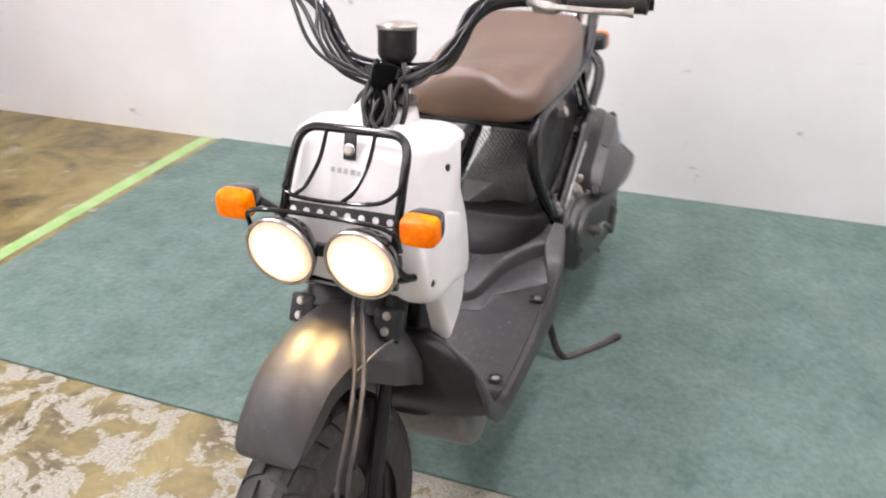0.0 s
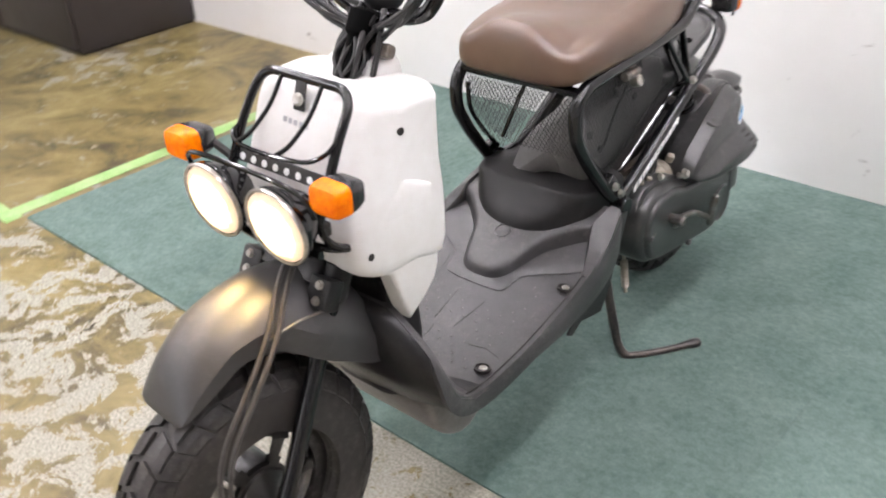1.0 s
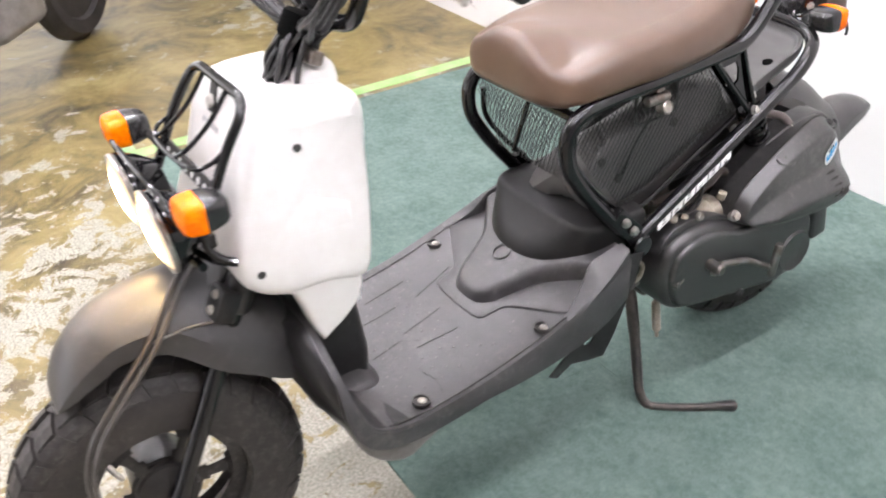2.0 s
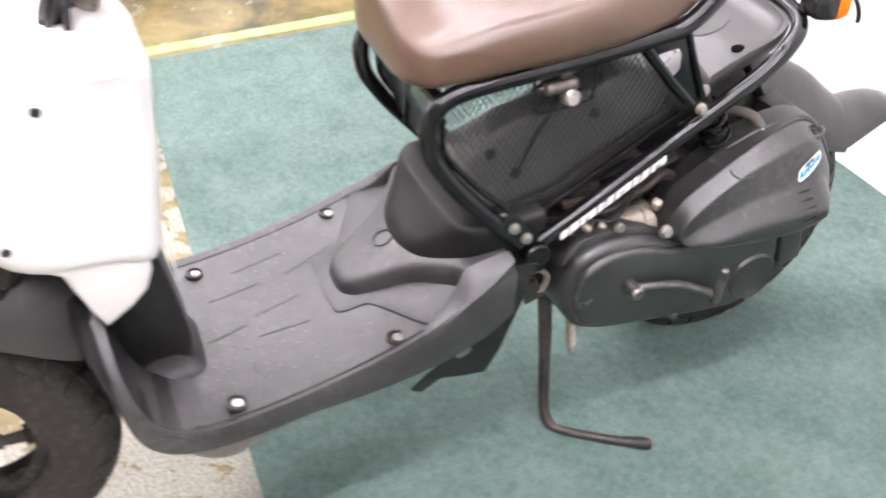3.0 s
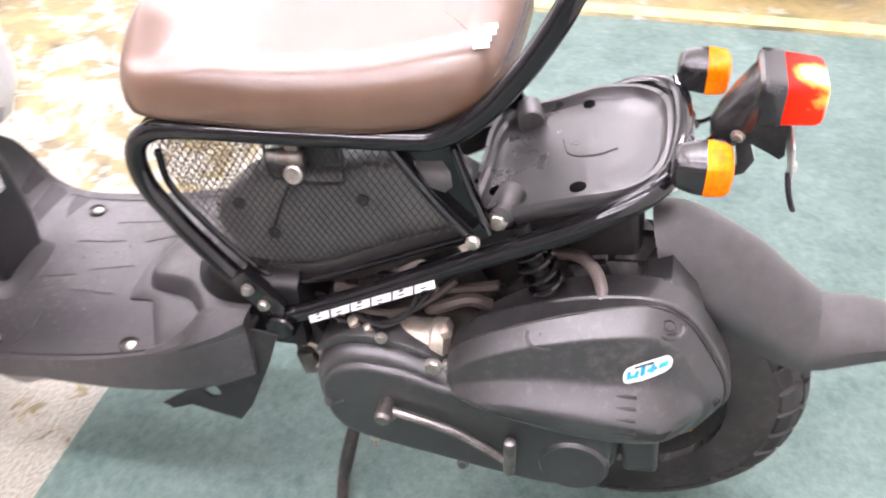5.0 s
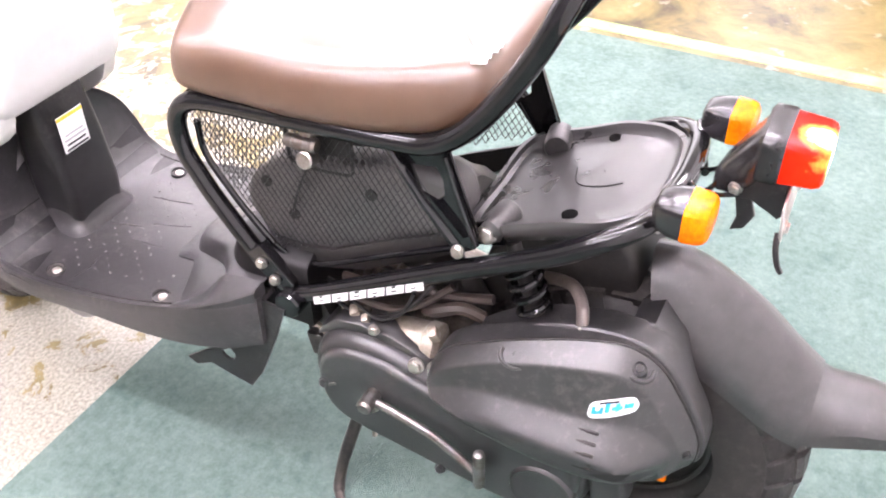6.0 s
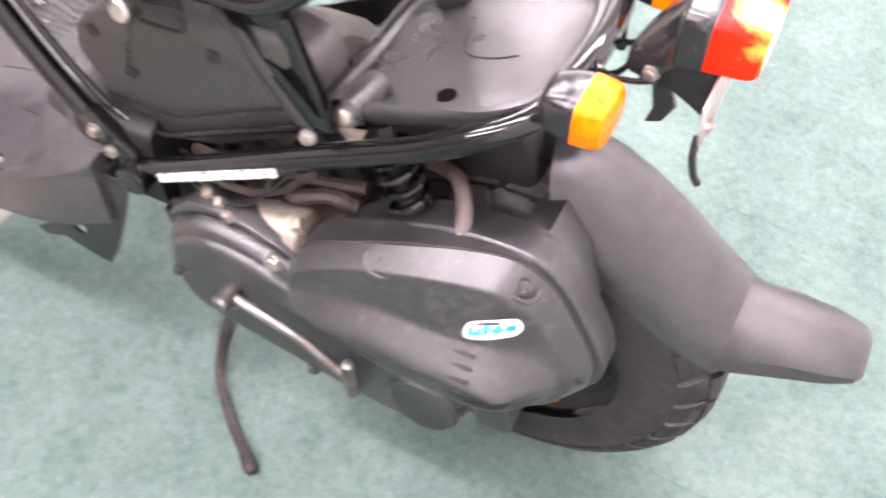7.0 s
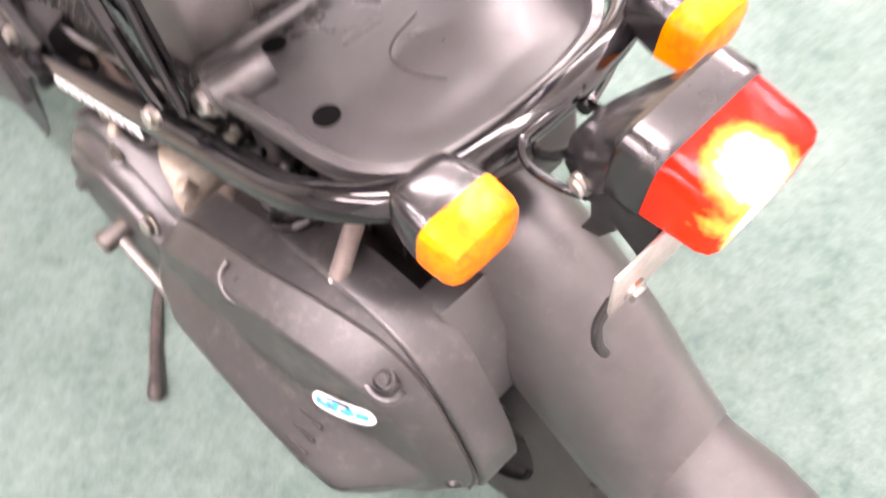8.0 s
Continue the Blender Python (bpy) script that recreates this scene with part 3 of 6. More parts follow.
def gusset(sx):
    """The pressed plate between seat tube and luggage tube, with a rounded window."""
    outer = [(-0.248, 0.654), (-0.168, 0.664), (-0.160, 0.640), (-0.134, 0.566), (-0.138, 0.545), (-0.160, 0.545)]
    inner = [(-0.215, 0.638), (-0.184, 0.642), (-0.176, 0.628), (-0.174, 0.608), (-0.184, 0.598), (-0.203, 0.604)]
    bm = bmesh.new()
    xs = (sx * 0.122, sx * 0.126)
    rows = [[bm.verts.new((x, *p)) for p in ring] for x in xs for ring in (outer, inner)]
    n = len(outer)
    for i in range(n):
        j = (i + 1) % n
        bm.faces.new((rows[0][i], rows[0][j], rows[1][j], rows[1][i]))
        bm.faces.new((rows[2][i], rows[2][j], rows[3][j], rows[3][i]))
        bm.faces.new((rows[0][i], rows[0][j], rows[2][j], rows[2][i]))
        bm.faces.new((rows[1][i], rows[1][j], rows[3][j], rows[3][i]))
    plate = part("gusset_plate", bm, M_BLACKPAINT, scooter, "black pressed steel gusset plate")
    part("rim_tube", tube([(sx * 0.131, -0.240, 0.658), (sx * 0.136, -0.195, 0.600), (sx * 0.138, -0.153, 0.552)], 0.0055, 2), M_BLACKPAINT, plate)
    part("rim_tube", tube([(sx * 0.128, -0.172, 0.660), (sx * 0.130, -0.155, 0.610), (sx * 0.131, -0.134, 0.556)], 0.004, 2), M_BLACKPAINT, plate)
    t = bmesh.new()
    lathe(t, [(0.010, -0.004), (0.0165, 0.0), (0.0165, 0.040), (0.0145, 0.043), (0.004, 0.043)], (sx * 0.112, -0.127, 0.565), (-sx, 0.22, 0.12), 24)
    part("rubber_damper", t, M_FENDER, scooter, "grey rubber damper of the tray")
    part("damper_lug", prism([(-0.150, 0.540), (-0.146, 0.568), (-0.130, 0.582), (-0.112, 0.572), (-0.108, 0.552)], sx * 0.106, sx * 0.114, 0.002), M_BLACKPAINT, scooter)
    bolt(scooter, (sx * 0.116, -0.128, 0.563), (sx, 0, 0.25), 0.0095, 0.008)


gusset(1)
gusset(-1)


def expanded_mesh(name, inside, place, u0, u1, v0, v1, du=0.0047, dv=0.0074, r=0.00045):
    """Diamond lattice of thin strands over the area where inside(u, v) holds."""
    bm = bmesh.new()
    nu, nv = int((u1 - u0) / du), int((v1 - v0) / dv)
    for i in range(nu):
        for j in range(nv):
            ua, va = u0 + i * du, v0 + j * dv
            ends = ((ua, va), (ua + du, va + dv)) if (i + j) % 2 == 0 else ((ua, va + dv), (ua + du, va))
            if not (inside(*ends[0]) and inside(*ends[1])):
                continue
            (a, b), (c, d) = ends
            k = Vector((-(d - b), c - a)).normalized() * r
            q = []
            for w in (-r, r):
                q.append([bm.verts.new(place(x + s * k.x, y + s * k.y, w)) for (x, y), s in (((a, b), -1), ((a, b), 1), ((c, d), 1), ((c, d), -1))])
            bm.faces.new(q[0])
            bm.faces.new(q[1])
            for m in range(4):
                bm.faces.new((q[0][m], q[0][(m + 1) % 4], q[1][(m + 1) % 4], q[1][m]))
    return tagged(part(name, bm, M_MESH, scooter, "black expanded metal mesh"), kind="stuff")


def in_side(u, v):
    front = -0.530 + max(0, (0.600 - v)) * 0.72
    low = 0.447 + (u + 0.40) * 0.42
    return u > front and v > low and v < 0.652 + (u + 0.47) * 0.06 and u < -0.240 + (0.655 - v) * 0.85


for sx in (1, -1):
    expanded_mesh("mesh_panel", in_side, lambda u, v, w, sx=sx: (sx * 0.117 + w, u, v), -0.535, -0.15, 0.43, 0.66)
expanded_mesh("mesh_panel", lambda u, v: True, lambda u, v, w: (u, -0.520 - w + max(0, 0.6 - v) * 0.30, v), -0.112, 0.112, 0.50, 0.632)
# mesh behind the seat, below the backrest loop
expanded_mesh("mesh_panel", lambda u, v: abs(u) < 0.115, lambda u, v, w: (u, -0.175 + (v - 0.68) * 0.75 + w, v), -0.115, 0.115, 0.665, 0.765)

# seat
SEAT = [(-0.560, 0.028, 0.655), (-0.559, 0.058, 0.655), (-0.555, 0.086, 0.655), (-0.545, 0.108, 0.655), (-0.529, 0.124, 0.656), (-0.505, 0.134, 0.658), (-0.465, 0.141, 0.661),
        (-0.420, 0.143, 0.663, 0.742, 2.8, 3.0), (-0.370, 0.146, 0.664, 0.740, 3.0, 3.2),
        (-0.310, 0.146, 0.667, 0.744, 3.0, 3.2), (-0.250, 0.142, 0.671, 0.752, 3.0, 3.2), (-0.200, 0.134, 0.677, 0.762, 2.8, 3.0),
        (-0.165, 0.124, 0.688, 0.768, 2.6, 2.8), (-0.140, 0.112, 0.704, 0.766, 2.4, 2.4), (-0.126, 0.094, 0.720, 0.758, 2.2, 2.2), (-0.121, 0.060, 0.732, 0.748, 2, 2)]


def table(rows, y, soft=0.0):
    """A value read from rows of (y, value), rounded off over a length."""
    ys, vs = [r[0] for r in rows], [r[1] for r in rows]
    return float(np.mean([np.interp(y + d * soft, ys, vs) for d in (-1, -0.6, -0.3, 0, 0.3, 0.6, 1)]))


CREST = [(-0.560, 0.746), (-0.545, 0.749), (-0.525, 0.748), (-0.495, 0.744), (-0.460, 0.739), (-0.420, 0.737), (-0.370, 0.738), (-0.310, 0.743), (-0.250, 0.752), (-0.200, 0.762), (-0.165, 0.768), (-0.120, 0.764)]
FALL = [(-0.560, 0.048), (-0.540, 0.048), (-0.515, 0.042), (-0.480, 0.028), (-0.440, 0.014), (-0.390, 0.008), (-0.300, 0.004), (-0.120, 0.008)]
HALF = [(r[0], max(r[1], 0.10)) for r in SEAT]
UNDER = [(r[0], min(r[2], 0.700)) for r in SEAT]


def seat_top(x, y):
    """Height of the cushion: a crest at the nose that falls away to the thighs, a dish, a raised tail."""
    u = min(1.05, abs(x) / table(HALF, y))
    bell = max(0.0, min(1.0, (abs(x) - 0.016) / 0.108))
    bell = bell * bell * (3 - 2 * bell)
    nose = max(0.0, min(1.0, (-0.42 - y) / 0.08))
    z = table(CREST, y, 0.010) - table(FALL, y, 0.012) * (nose * bell + (1 - nose) * u ** 2.4)
    if -0.48 < y < -0.17:
        z -= 0.008 * max(0, 1 - (x / 0.108) ** 2) * math.sin(math.pi * (y + 0.48) / 0.31)
    return z


def seat_mesh():
    left = [(r[1], r[0], 0) for r in SEAT]
    out = smooth_path(left + [(-x, y, 0) for x, y, _ in left[::-1]], 4, True)
    n = len(out)
    nrm = []
    for i in range(n):
        d = out[(i + 1) % n] - out[i - 1]
        v = Vector((d.y, -d.x, 0)).normalized()
        nrm.append(v if v.dot(out[i] - Vector((0, max(-0.45, min(-0.22, out[i].y)), 0))) > 0 else -v)
    rings = []
    for inset, f in ((0.030, 0.0), (0.010, 0.0), (0.003, 0.08), (0.0, 0.22), (0.0, 0.40), (0.0012, 0.56), (0.0042, 0.70), (0.0090, 0.81), (0.0150, 0.89), (0.0220, 0.930), (0.0300, 0.960), (0.038, 0.983)):
        ring = []
        for p, v in zip(out, nrm):
            tight = 1.0 - 0.60 * max(0.0, -v.y) ** 1.5
            q = p - v * inset * tight
            edge = p - v * 0.044 * tight
            zt, zb = seat_top(edge.x, edge.y), table(UNDER, p.y)
            ring.append((q.x, q.y, zb + (zt - zb) * f))
        rings.append(ring)
    for k in (0.0, 0.05, 0.12, 0.22, 0.35, 0.5, 0.65, 0.8, 0.9, 1.0):
        ring = []
        for p, v in zip(out, nrm):
            q = p - v * 0.044 * (1.0 - 0.60 * max(0.0, -v.y) ** 1.5)
            c = Vector((0, max(-0.45, min(-0.22, q.y)), 0))
            q = q + (c - q) * k
            ring.append((q.x, q.y, seat_top(q.x, q.y)))
        rings.append(ring)
    bm = bmesh.new()
    rows = loft(bm, rings, cap=False)
    bm.faces.new(rows[0])
    bmesh.ops.remove_doubles(bm, verts=bm.verts, dist=0.0004)
    return bm


seat = part("seat", seat_mesh(), M_SEAT, scooter, "brown vinyl seat with a dished top", 70)
part("seat_base", prism([(-0.500, 0.652), (-0.500, 0.672), (-0.19, 0.686), (-0.19, 0.668)], -0.118, 0.118, 0.004, both=True), M_DARK, scooter)
for k in range(4):
    bx, by = 0.099 - k * 0.0115, -0.148 + k * 0.0012
    part("print_bar", block((0.0085, 0.016 - 0.003 * (k % 2), 0.0012), (bx, by, seat_top(bx, by) + 0.0004), pose(0, 0, 0, 4, 10, 14), 0.0003, 1), M_STICKER, seat)

# luggage tray
TRAY = [(-0.105, -0.165), (-0.112, -0.09), (-0.114, -0.03), (-0.103, 0.012), (-0.070, 0.040), (0.0, 0.048), (0.070, 0.040), (0.103, 0.012), (0.114, -0.03), (0.112, -0.09), (0.105, -0.165), (0.0, -0.170)]


def tray_mesh():
    bm, out = bmesh.new(), smooth_path([(x, y, 0) for x, y in TRAY], 5, True)
    c = Vector((0, -0.06, 0))

    def z(y):
        return 0.600 + (0.42 * (y + 0.045) if y < -0.045 else 0.22 * (y + 0.045))
    rings = []
    for k, dz in ((0.90, -0.024), (0.98, -0.012), (1.0, 0.000), (0.985, 0.006), (0.93, 0.006), (0.91, -0.001), (0.86, -0.006), (0.62, -0.007), (0.3, -0.007), (0.02, -0.007)):
        rings.append([(c.x + (p.x - c.x) * k, c.y + (p.y - c.y) * k, z(c.y + (p.y - c.y) * k) + dz) for p in out])
    loft(bm, rings)
    return bm


tray = part("luggage_tray", tray_mesh(), M_TRAY, scooter, "black plastic luggage tray with oval drain holes")
# near-black discs laid on the tray paint the shade inside its drain holes
for tx, ty in ((0.080, -0.047), (-0.092, -0.050), (0.050, -0.140)):
    t = bmesh.new()
    tz = 0.593 + (0.42 * (ty + 0.045) if ty < -0.045 else 0)
    lathe(t, [(0.0092, -0.003), (0.0092, 0.0006), (0.0005, 0.0006)], (tx, ty, tz + 0.001), (0, -0.3 if ty < -0.1 else -0.2, 1), 20)
    part("drain_hole", t, M_HOLE, tray, "oval drain hole, its shade painted as a near-black disc")
part("tray_groove", tube([(x, y, 0.5935 + (0.22 if y > -0.045 else 0.42) * (y + 0.045)) for x, y in ((-0.025, -0.075), (0.004, -0.067), (0.019, -0.053), (0.020, -0.030), (0.011, -0.011))], 0.0008, 6, 6), M_DARK, tray)



# wheels
def tyre_skin(R, half, t, a, drop):
    """A point on a tyre at angle t round the axle and a across the section (0 at the crown)."""
    inner = R * 0.575
    x = half * math.copysign(abs(math.sin(a)) ** 0.75, math.sin(a))
    r = inner + (R - inner) * max(0.0, math.cos(a)) ** 0.62 - drop
    return Vector((x * (1 - drop * 3), math.cos(t) * r, math.sin(t) * r))


def tyre_mesh(centre, R, half, depth, nu=96, nv=20):
    """The smooth carcass between the tread blocks."""
    bm = bmesh.new()
    loft(bm, [[Vector(centre) + tyre_skin(R, half, 2 * math.pi * i / nu, -math.pi / 2 + math.pi * k / nv, depth * (1 if 0.16 < k / nv < 0.84 else 0.4)) for k in range(nv + 1)] for i in range(nu + 1)], closed=False)
    return bm


def tread_blocks(centre, R, half, depth, parent, count=30):
    """Staggered raised blocks in four lanes, each an object on a shared mesh."""
    for a0, a1, shift, skew in ((-1.08, -0.62, 0.0, 0.25), (-0.56, -0.05, 0.45, -0.30), (0.05, 0.56, 0.0, 0.30), (0.62, 1.08, 0.5, -0.25)):
        bm = bmesh.new()
        top, low = [], []
        for fv in (0, 0.5, 1):
            for fu in (0, 0.5, 1):
                t = 2 * math.pi / count * (skew * fv + 0.10 + 0.78 * fu)
                top.append(bm.verts.new(tyre_skin(R, half, t, a0 + (a1 - a0) * fv, 0.0)))
                low.append(bm.verts.new(tyre_skin(R, half, t, a0 + (a1 - a0) * fv, depth * 1.3)))
        for f in ((0, 1, 4, 3), (1, 2, 5, 4), (3, 4, 7, 6), (4, 5, 8, 7)):
            bm.faces.new([top[k] for k in f])
        rim = (0, 1, 2, 5, 8, 7, 6, 3)
        for m, n in zip(rim, rim[1:] + rim[:1]):
            bm.faces.new((top[m], top[n], low[n], low[m]))
        bmesh.ops.recalc_face_normals(bm, faces=bm.faces)
        me = bpy.data.meshes.new("tread_block")
        bm.to_mesh(me)
        bm.free()
        me.materials.append(M_RUBBER)
        for i in range(count):
            ob = new("tread_block", me)
            ob.parent = parent
            ob.matrix_local = Matrix.Translation(centre) @ Matrix.Rotation(2 * math.pi * (i + shift) / count, 4, "X")


def rim_mesh(centre, windows=6, seg=72):
    """A pressed wheel disc with rounded windows between the hub and the rim ring."""
    bm = bmesh.new()
    c = Vector(centre)
    for side in (0.028, 0.018):
        grid = {}
        radii = [0.030, 0.050, 0.062, 0.070, 0.080, 0.090, 0.098, 0.108, 0.120]
        for i in range(seg):
            a = 2 * math.pi * i / seg
            for j, r in enumerate(radii):
                grid[i, j] = bm.verts.new(c + Vector((side - 0.006 * (j > 5), r * math.cos(a), r * math.sin(a))))
        for i in range(seg):
            for j in range(len(radii) - 1):
                k = i % (seg // windows)
                hole = (1 <= j <= 5 and 2 <= k <= 9) or (2 <= j <= 4 and 1 <= k <= 10)
                if not hole:
                    bm.faces.new((grid[i, j], grid[(i + 1) % seg, j], grid[(i + 1) % seg, j + 1], grid[i, j + 1]))
    lathe(bm, [(0.118, 0.030), (0.136, 0.036), (0.140, 0.040), (0.138, 0.044), (0.132, 0.041), (0.124, 0.034), (0.116, 0.010), (0.114, -0.010), (0.124, -0.034),
               (0.132, -0.041), (0.138, -0.044), (0.140, -0.040), (0.134, -0.034), (0.122, -0.028), (0.112, 0.0)], centre, (1, 0, 0), 64, False)
    return bm


def wheel(name, centre, R, half, depth):
    ob = part(name, rim_mesh(centre), M_RIM, scooter, "black pressed steel wheel")
    part("tyre", tyre_mesh(centre, R, half, depth), M_RUBBER, ob, "worn black block-tread tyre", 28)
    tread_blocks(centre, R, half, depth, ob)
    t = bmesh.new()
    lathe(t, [(0.045, -0.05), (0.048, -0.045), (0.048, 0.020), (0.043, 0.034), (0.030, 0.038), (0.020, 0.044), (0.012, 0.048), (0.002, 0.049)], centre, (1, 0, 0), 40)
    part("hub", t, M_RIM, ob, "black brake drum hub")
    v = bmesh.new()
    lathe(v, [(0.004, 0), (0.004, 0.03), (0.003, 0.034)], (centre[0] + 0.03, centre[1] - 0.07, centre[2] + 0.085), (0.6, 0.5, -0.6), 10)
    part("tyre_valve", v, M_CHROME, ob)
    return ob


wheel("front_wheel", FRONT, 0.213, 0.055, 0.0055).matrix_local = STEER
wheel("rear_wheel", REAR, 0.236, 0.064, 0.010)


def arch(top, low, hw, lip=0.022, thick=0.003, n=9, spread=56):
    """One closed cross-section of a mudguard: a domed top, a crease, an upright lip; outer skin and inner skin."""
    outer, inner = [], []
    share = min(0.42, lip / max(0.01, top[1] - low[1]))
    end = radians(spread)
    for ring, off in ((outer, 0), (inner, thick)):
        pts = [(1, 0.0), (1, share * 0.5)]
        for k in range(2 * n + 1):
            a = end - 2 * end * k / (2 * n)
            pts.append((math.sin(a) / math.sin(end), share + (1 - share) * (math.cos(a) - math.cos(end)) / (1 - math.cos(end))))
        pts += [(-1, share * 0.5), (-1, 0.0)]
        for u, f in pts:
            ring.append(((hw - off) * u, low[0] + (top[0] - low[0]) * f, low[1] + (top[1] - off - low[1]) * f))
    return outer + inner[::-1]


FENDER = [((-1.299, 0.421), (-1.297, 0.418), 0.044), ((-1.297, 0.433), (-1.290, 0.424), 0.053), ((-1.281, 0.472), (-1.265, 0.437), 0.058), ((-1.252, 0.506), (-1.230, 0.456), 0.061),
          ((-1.210, 0.532), (-1.196, 0.472), 0.064), ((-1.142, 0.549), (-1.146, 0.466), 0.070), ((-1.080, 0.548), (-1.090, 0.428), 0.089), ((-1.024, 0.528), (-1.046, 0.402), 0.091),
          ((-0.980, 0.475), (-1.000, 0.368), 0.078), ((-0.948, 0.395), (-0.958, 0.350), 0.062)]


def glide(rows, n=4):
    """Fills in sections smoothly between those given."""
    flat = smooth_path([(t[0], t[1], w) for t, l, w in rows], n)
    low = smooth_path([(l[0], l[1], w) for t, l, w in rows], n)
    return [((a.x, a.y), (b.x, b.y), a.z) for a, b in zip(flat, low)]


fb = bmesh.new()
loft(fb, [arch(*s, lip=0.040) for s in glide(FENDER)])
part("front_fender", fb, M_MUDGUARD, scooter, "black plastic front mudguard with a faint sheen", 28).matrix_local = STEER
REAR_FENDER = [((0.036, 0.524), (0.060, 0.446), 0.056), ((0.062, 0.526), (0.084, 0.426), 0.060), ((0.088, 0.521), (0.100, 0.412), 0.062), ((0.118, 0.508), (0.118, 0.400), 0.063),
               ((0.170, 0.477), (0.160, 0.374), 0.062), ((0.212, 0.441), (0.206, 0.345), 0.060), ((0.248, 0.412), (0.248, 0.330), 0.057)]
fb = bmesh.new()
loft(fb, [arch(*s) for s in glide(REAR_FENDER)])
rear_fender = part("rear_fender", fb, M_FENDER, scooter, "faded black plastic rear mudguard", 28)
fb = bmesh.new()
loft(fb, [arch(*s) for s in (((0.236, 0.412), (0.240, 0.332), 0.053), ((0.262, 0.404), (0.262, 0.336), 0.052), ((0.300, 0.404), (0.300, 0.350), 0.048), ((0.340, 0.398), (0.342, 0.362), 0.042), ((0.366, 0.388), (0.368, 0.370), 0.034), ((0.374, 0.380), (0.374, 0.372), 0.026))])
part("mud_flap", fb, M_FENDER, rear_fender, "black plastic beak of the rear mudguard", 28)

# fork, stem and bridge
for sx in (1, -1):
    lo, hi = Vector((sx * 0.072, FRONT[1] + 0.003, FRONT[2])), Vector((sx * 0.066, -1.029, 0.540))
    leg = bmesh.new()
    lathe(leg, [(0.010, -0.02), (0.0145, -0.015), (0.0145, 0.03), (0.0130, 0.035), (0.0130, 0.350)], lo, hi - lo, 20)
    part("fork_leg", leg, M_BLACKPAINT, scooter, "gloss black fork leg").matrix_local = STEER
    drum = bmesh.new()
    lathe(drum, [(0.019, -0.010), (0.021, -0.006), (0.021, 0.040), (0.016, 0.046)], hi - (hi - lo).normalized() * 0.035, hi - lo, 20)
    part("fork_collar", drum, M_PLASTIC, scooter).matrix_local = STEER
    lug = part("fork_clamp", block((0.040, 0.030, 0.046), (sx * 0.070, -1.068, 0.520), pose(0, 0, 0, -28, 0, 0), 0.005), M_PLASTIC, scooter, "black fork clamp with two bolts")
    for dz in (0.012, -0.011):
        bolt(lug, (sx * 0.072, -1.0812 + 0.47 * dz, 0.527 + 0.88 * dz), (0, -0.88, 0.47), 0.0055, 0.005)
part("fork_bridge", prism([(-1.075, 0.535), (-1.050, 0.560), (-1.010, 0.555), (-1.020, 0.520), (-1.060, 0.510)], -0.060, 0.060, 0.004, both=True), M_PLASTIC, scooter, "black fork bridge")
st = bmesh.new()
lathe(st, [(0.022, 0), (0.022, 0.16), (0.017, 0.17), (0.017, 0.30), (0.022, 0.305), (0.022, 0.335), (0.012, 0.34)], (0, -1.035, 0.553), RAKE, 24)
part("steering_stem", st, M_HOLE, scooter, "black steering stem")
for dx, dy in ((0.0, 0.0), (0.012, 0.007)):
    part("brake_cable", tube([(x + dx, y + dy, z) for x, y, z in ((0.026, -1.072, 0.586), (0.040, -1.118, 0.554), (0.064, -1.171, 0.498), (0.079, -1.228, 0.448), (0.084, -1.275, 0.396), (0.088, -1.297, 0.335), (0.088, -1.288, 0.250), (0.086, -1.250, 0.190))], 0.0037, 6, 8), M_GREYCABLE, scooter)
part("cable_guide", tube([(0.088, -1.092, 0.510), (0.077, -1.120, 0.507), (0.067, -1.150, 0.499), (0.060, -1.168, 0.4945), (0.053, -1.170, 0.4985)], 0.0019, 5, 8), M_STEEL, scooter, "thin wire cable guide")

# handlebar with meter, levers and the bundle of cables
BAR = [(0.0, -0.845, 0.838), (0.040, -0.845, 0.838), (0.082, -0.842, 0.850), (0.106, -0.838, 0.885), (0.124, -0.834, 0.918), (0.160, -0.828, 0.942), (0.230, -0.818, 0.948), (0.380, -0.795, 0.945)]
bar = part("handlebar", tube(mirrored(BAR[:0:-1]) + BAR, 0.011, 6, 14), M_BLACKPAINT, scooter, "gloss black handlebar")
for sx in (1, -1):
    g = bmesh.new()
    lathe(g, [(0.012, 0), (0.017, 0.002), (0.016, 0.010), (0.0165, 0.105), (0.018, 0.110), (0.010, 0.114)], (sx * 0.262, -0.813, 0.948), (sx, 0.14, -0.02), 18)
    part("grip", g, M_RUBBER, bar, "black rubber grip")
    part("switch_box", block((0.040, 0.042, 0.036), (sx * 0.236, -0.818, 0.948), pose(0, 0, 0, 0, 0, -sx * 8), 0.007), M_ALU if sx > 0 else M_PLASTIC, bar)
    part("brake_lever", tube([(sx * 0.215, -0.845, 0.950), (sx * 0.250, -0.868, 0.950), (sx * 0.310, -0.872, 0.948), (sx * 0.365, -0.862, 0.946)], [0.0065] * 7 + [0.0045] * 11 + [0.0075], 6, 10), M_CHROME, bar, "silver brake lever with a ball end")
mt = bmesh.new()
MC = Vector((0, -0.838, 0.850))
MA = Vector((0, 0.16, 1)).normalized()
lathe(mt, [(0.020, -0.006), (0.026, 0.0), (0.030, 0.008), (0.030, 0.046), (0.0305, 0.048), (0.029, 0.049)], MC, MA, 32)
meter = part("meter", mt, M_PLASTIC, scooter, "round black speedometer with a bright bezel")
mt = bmesh.new()
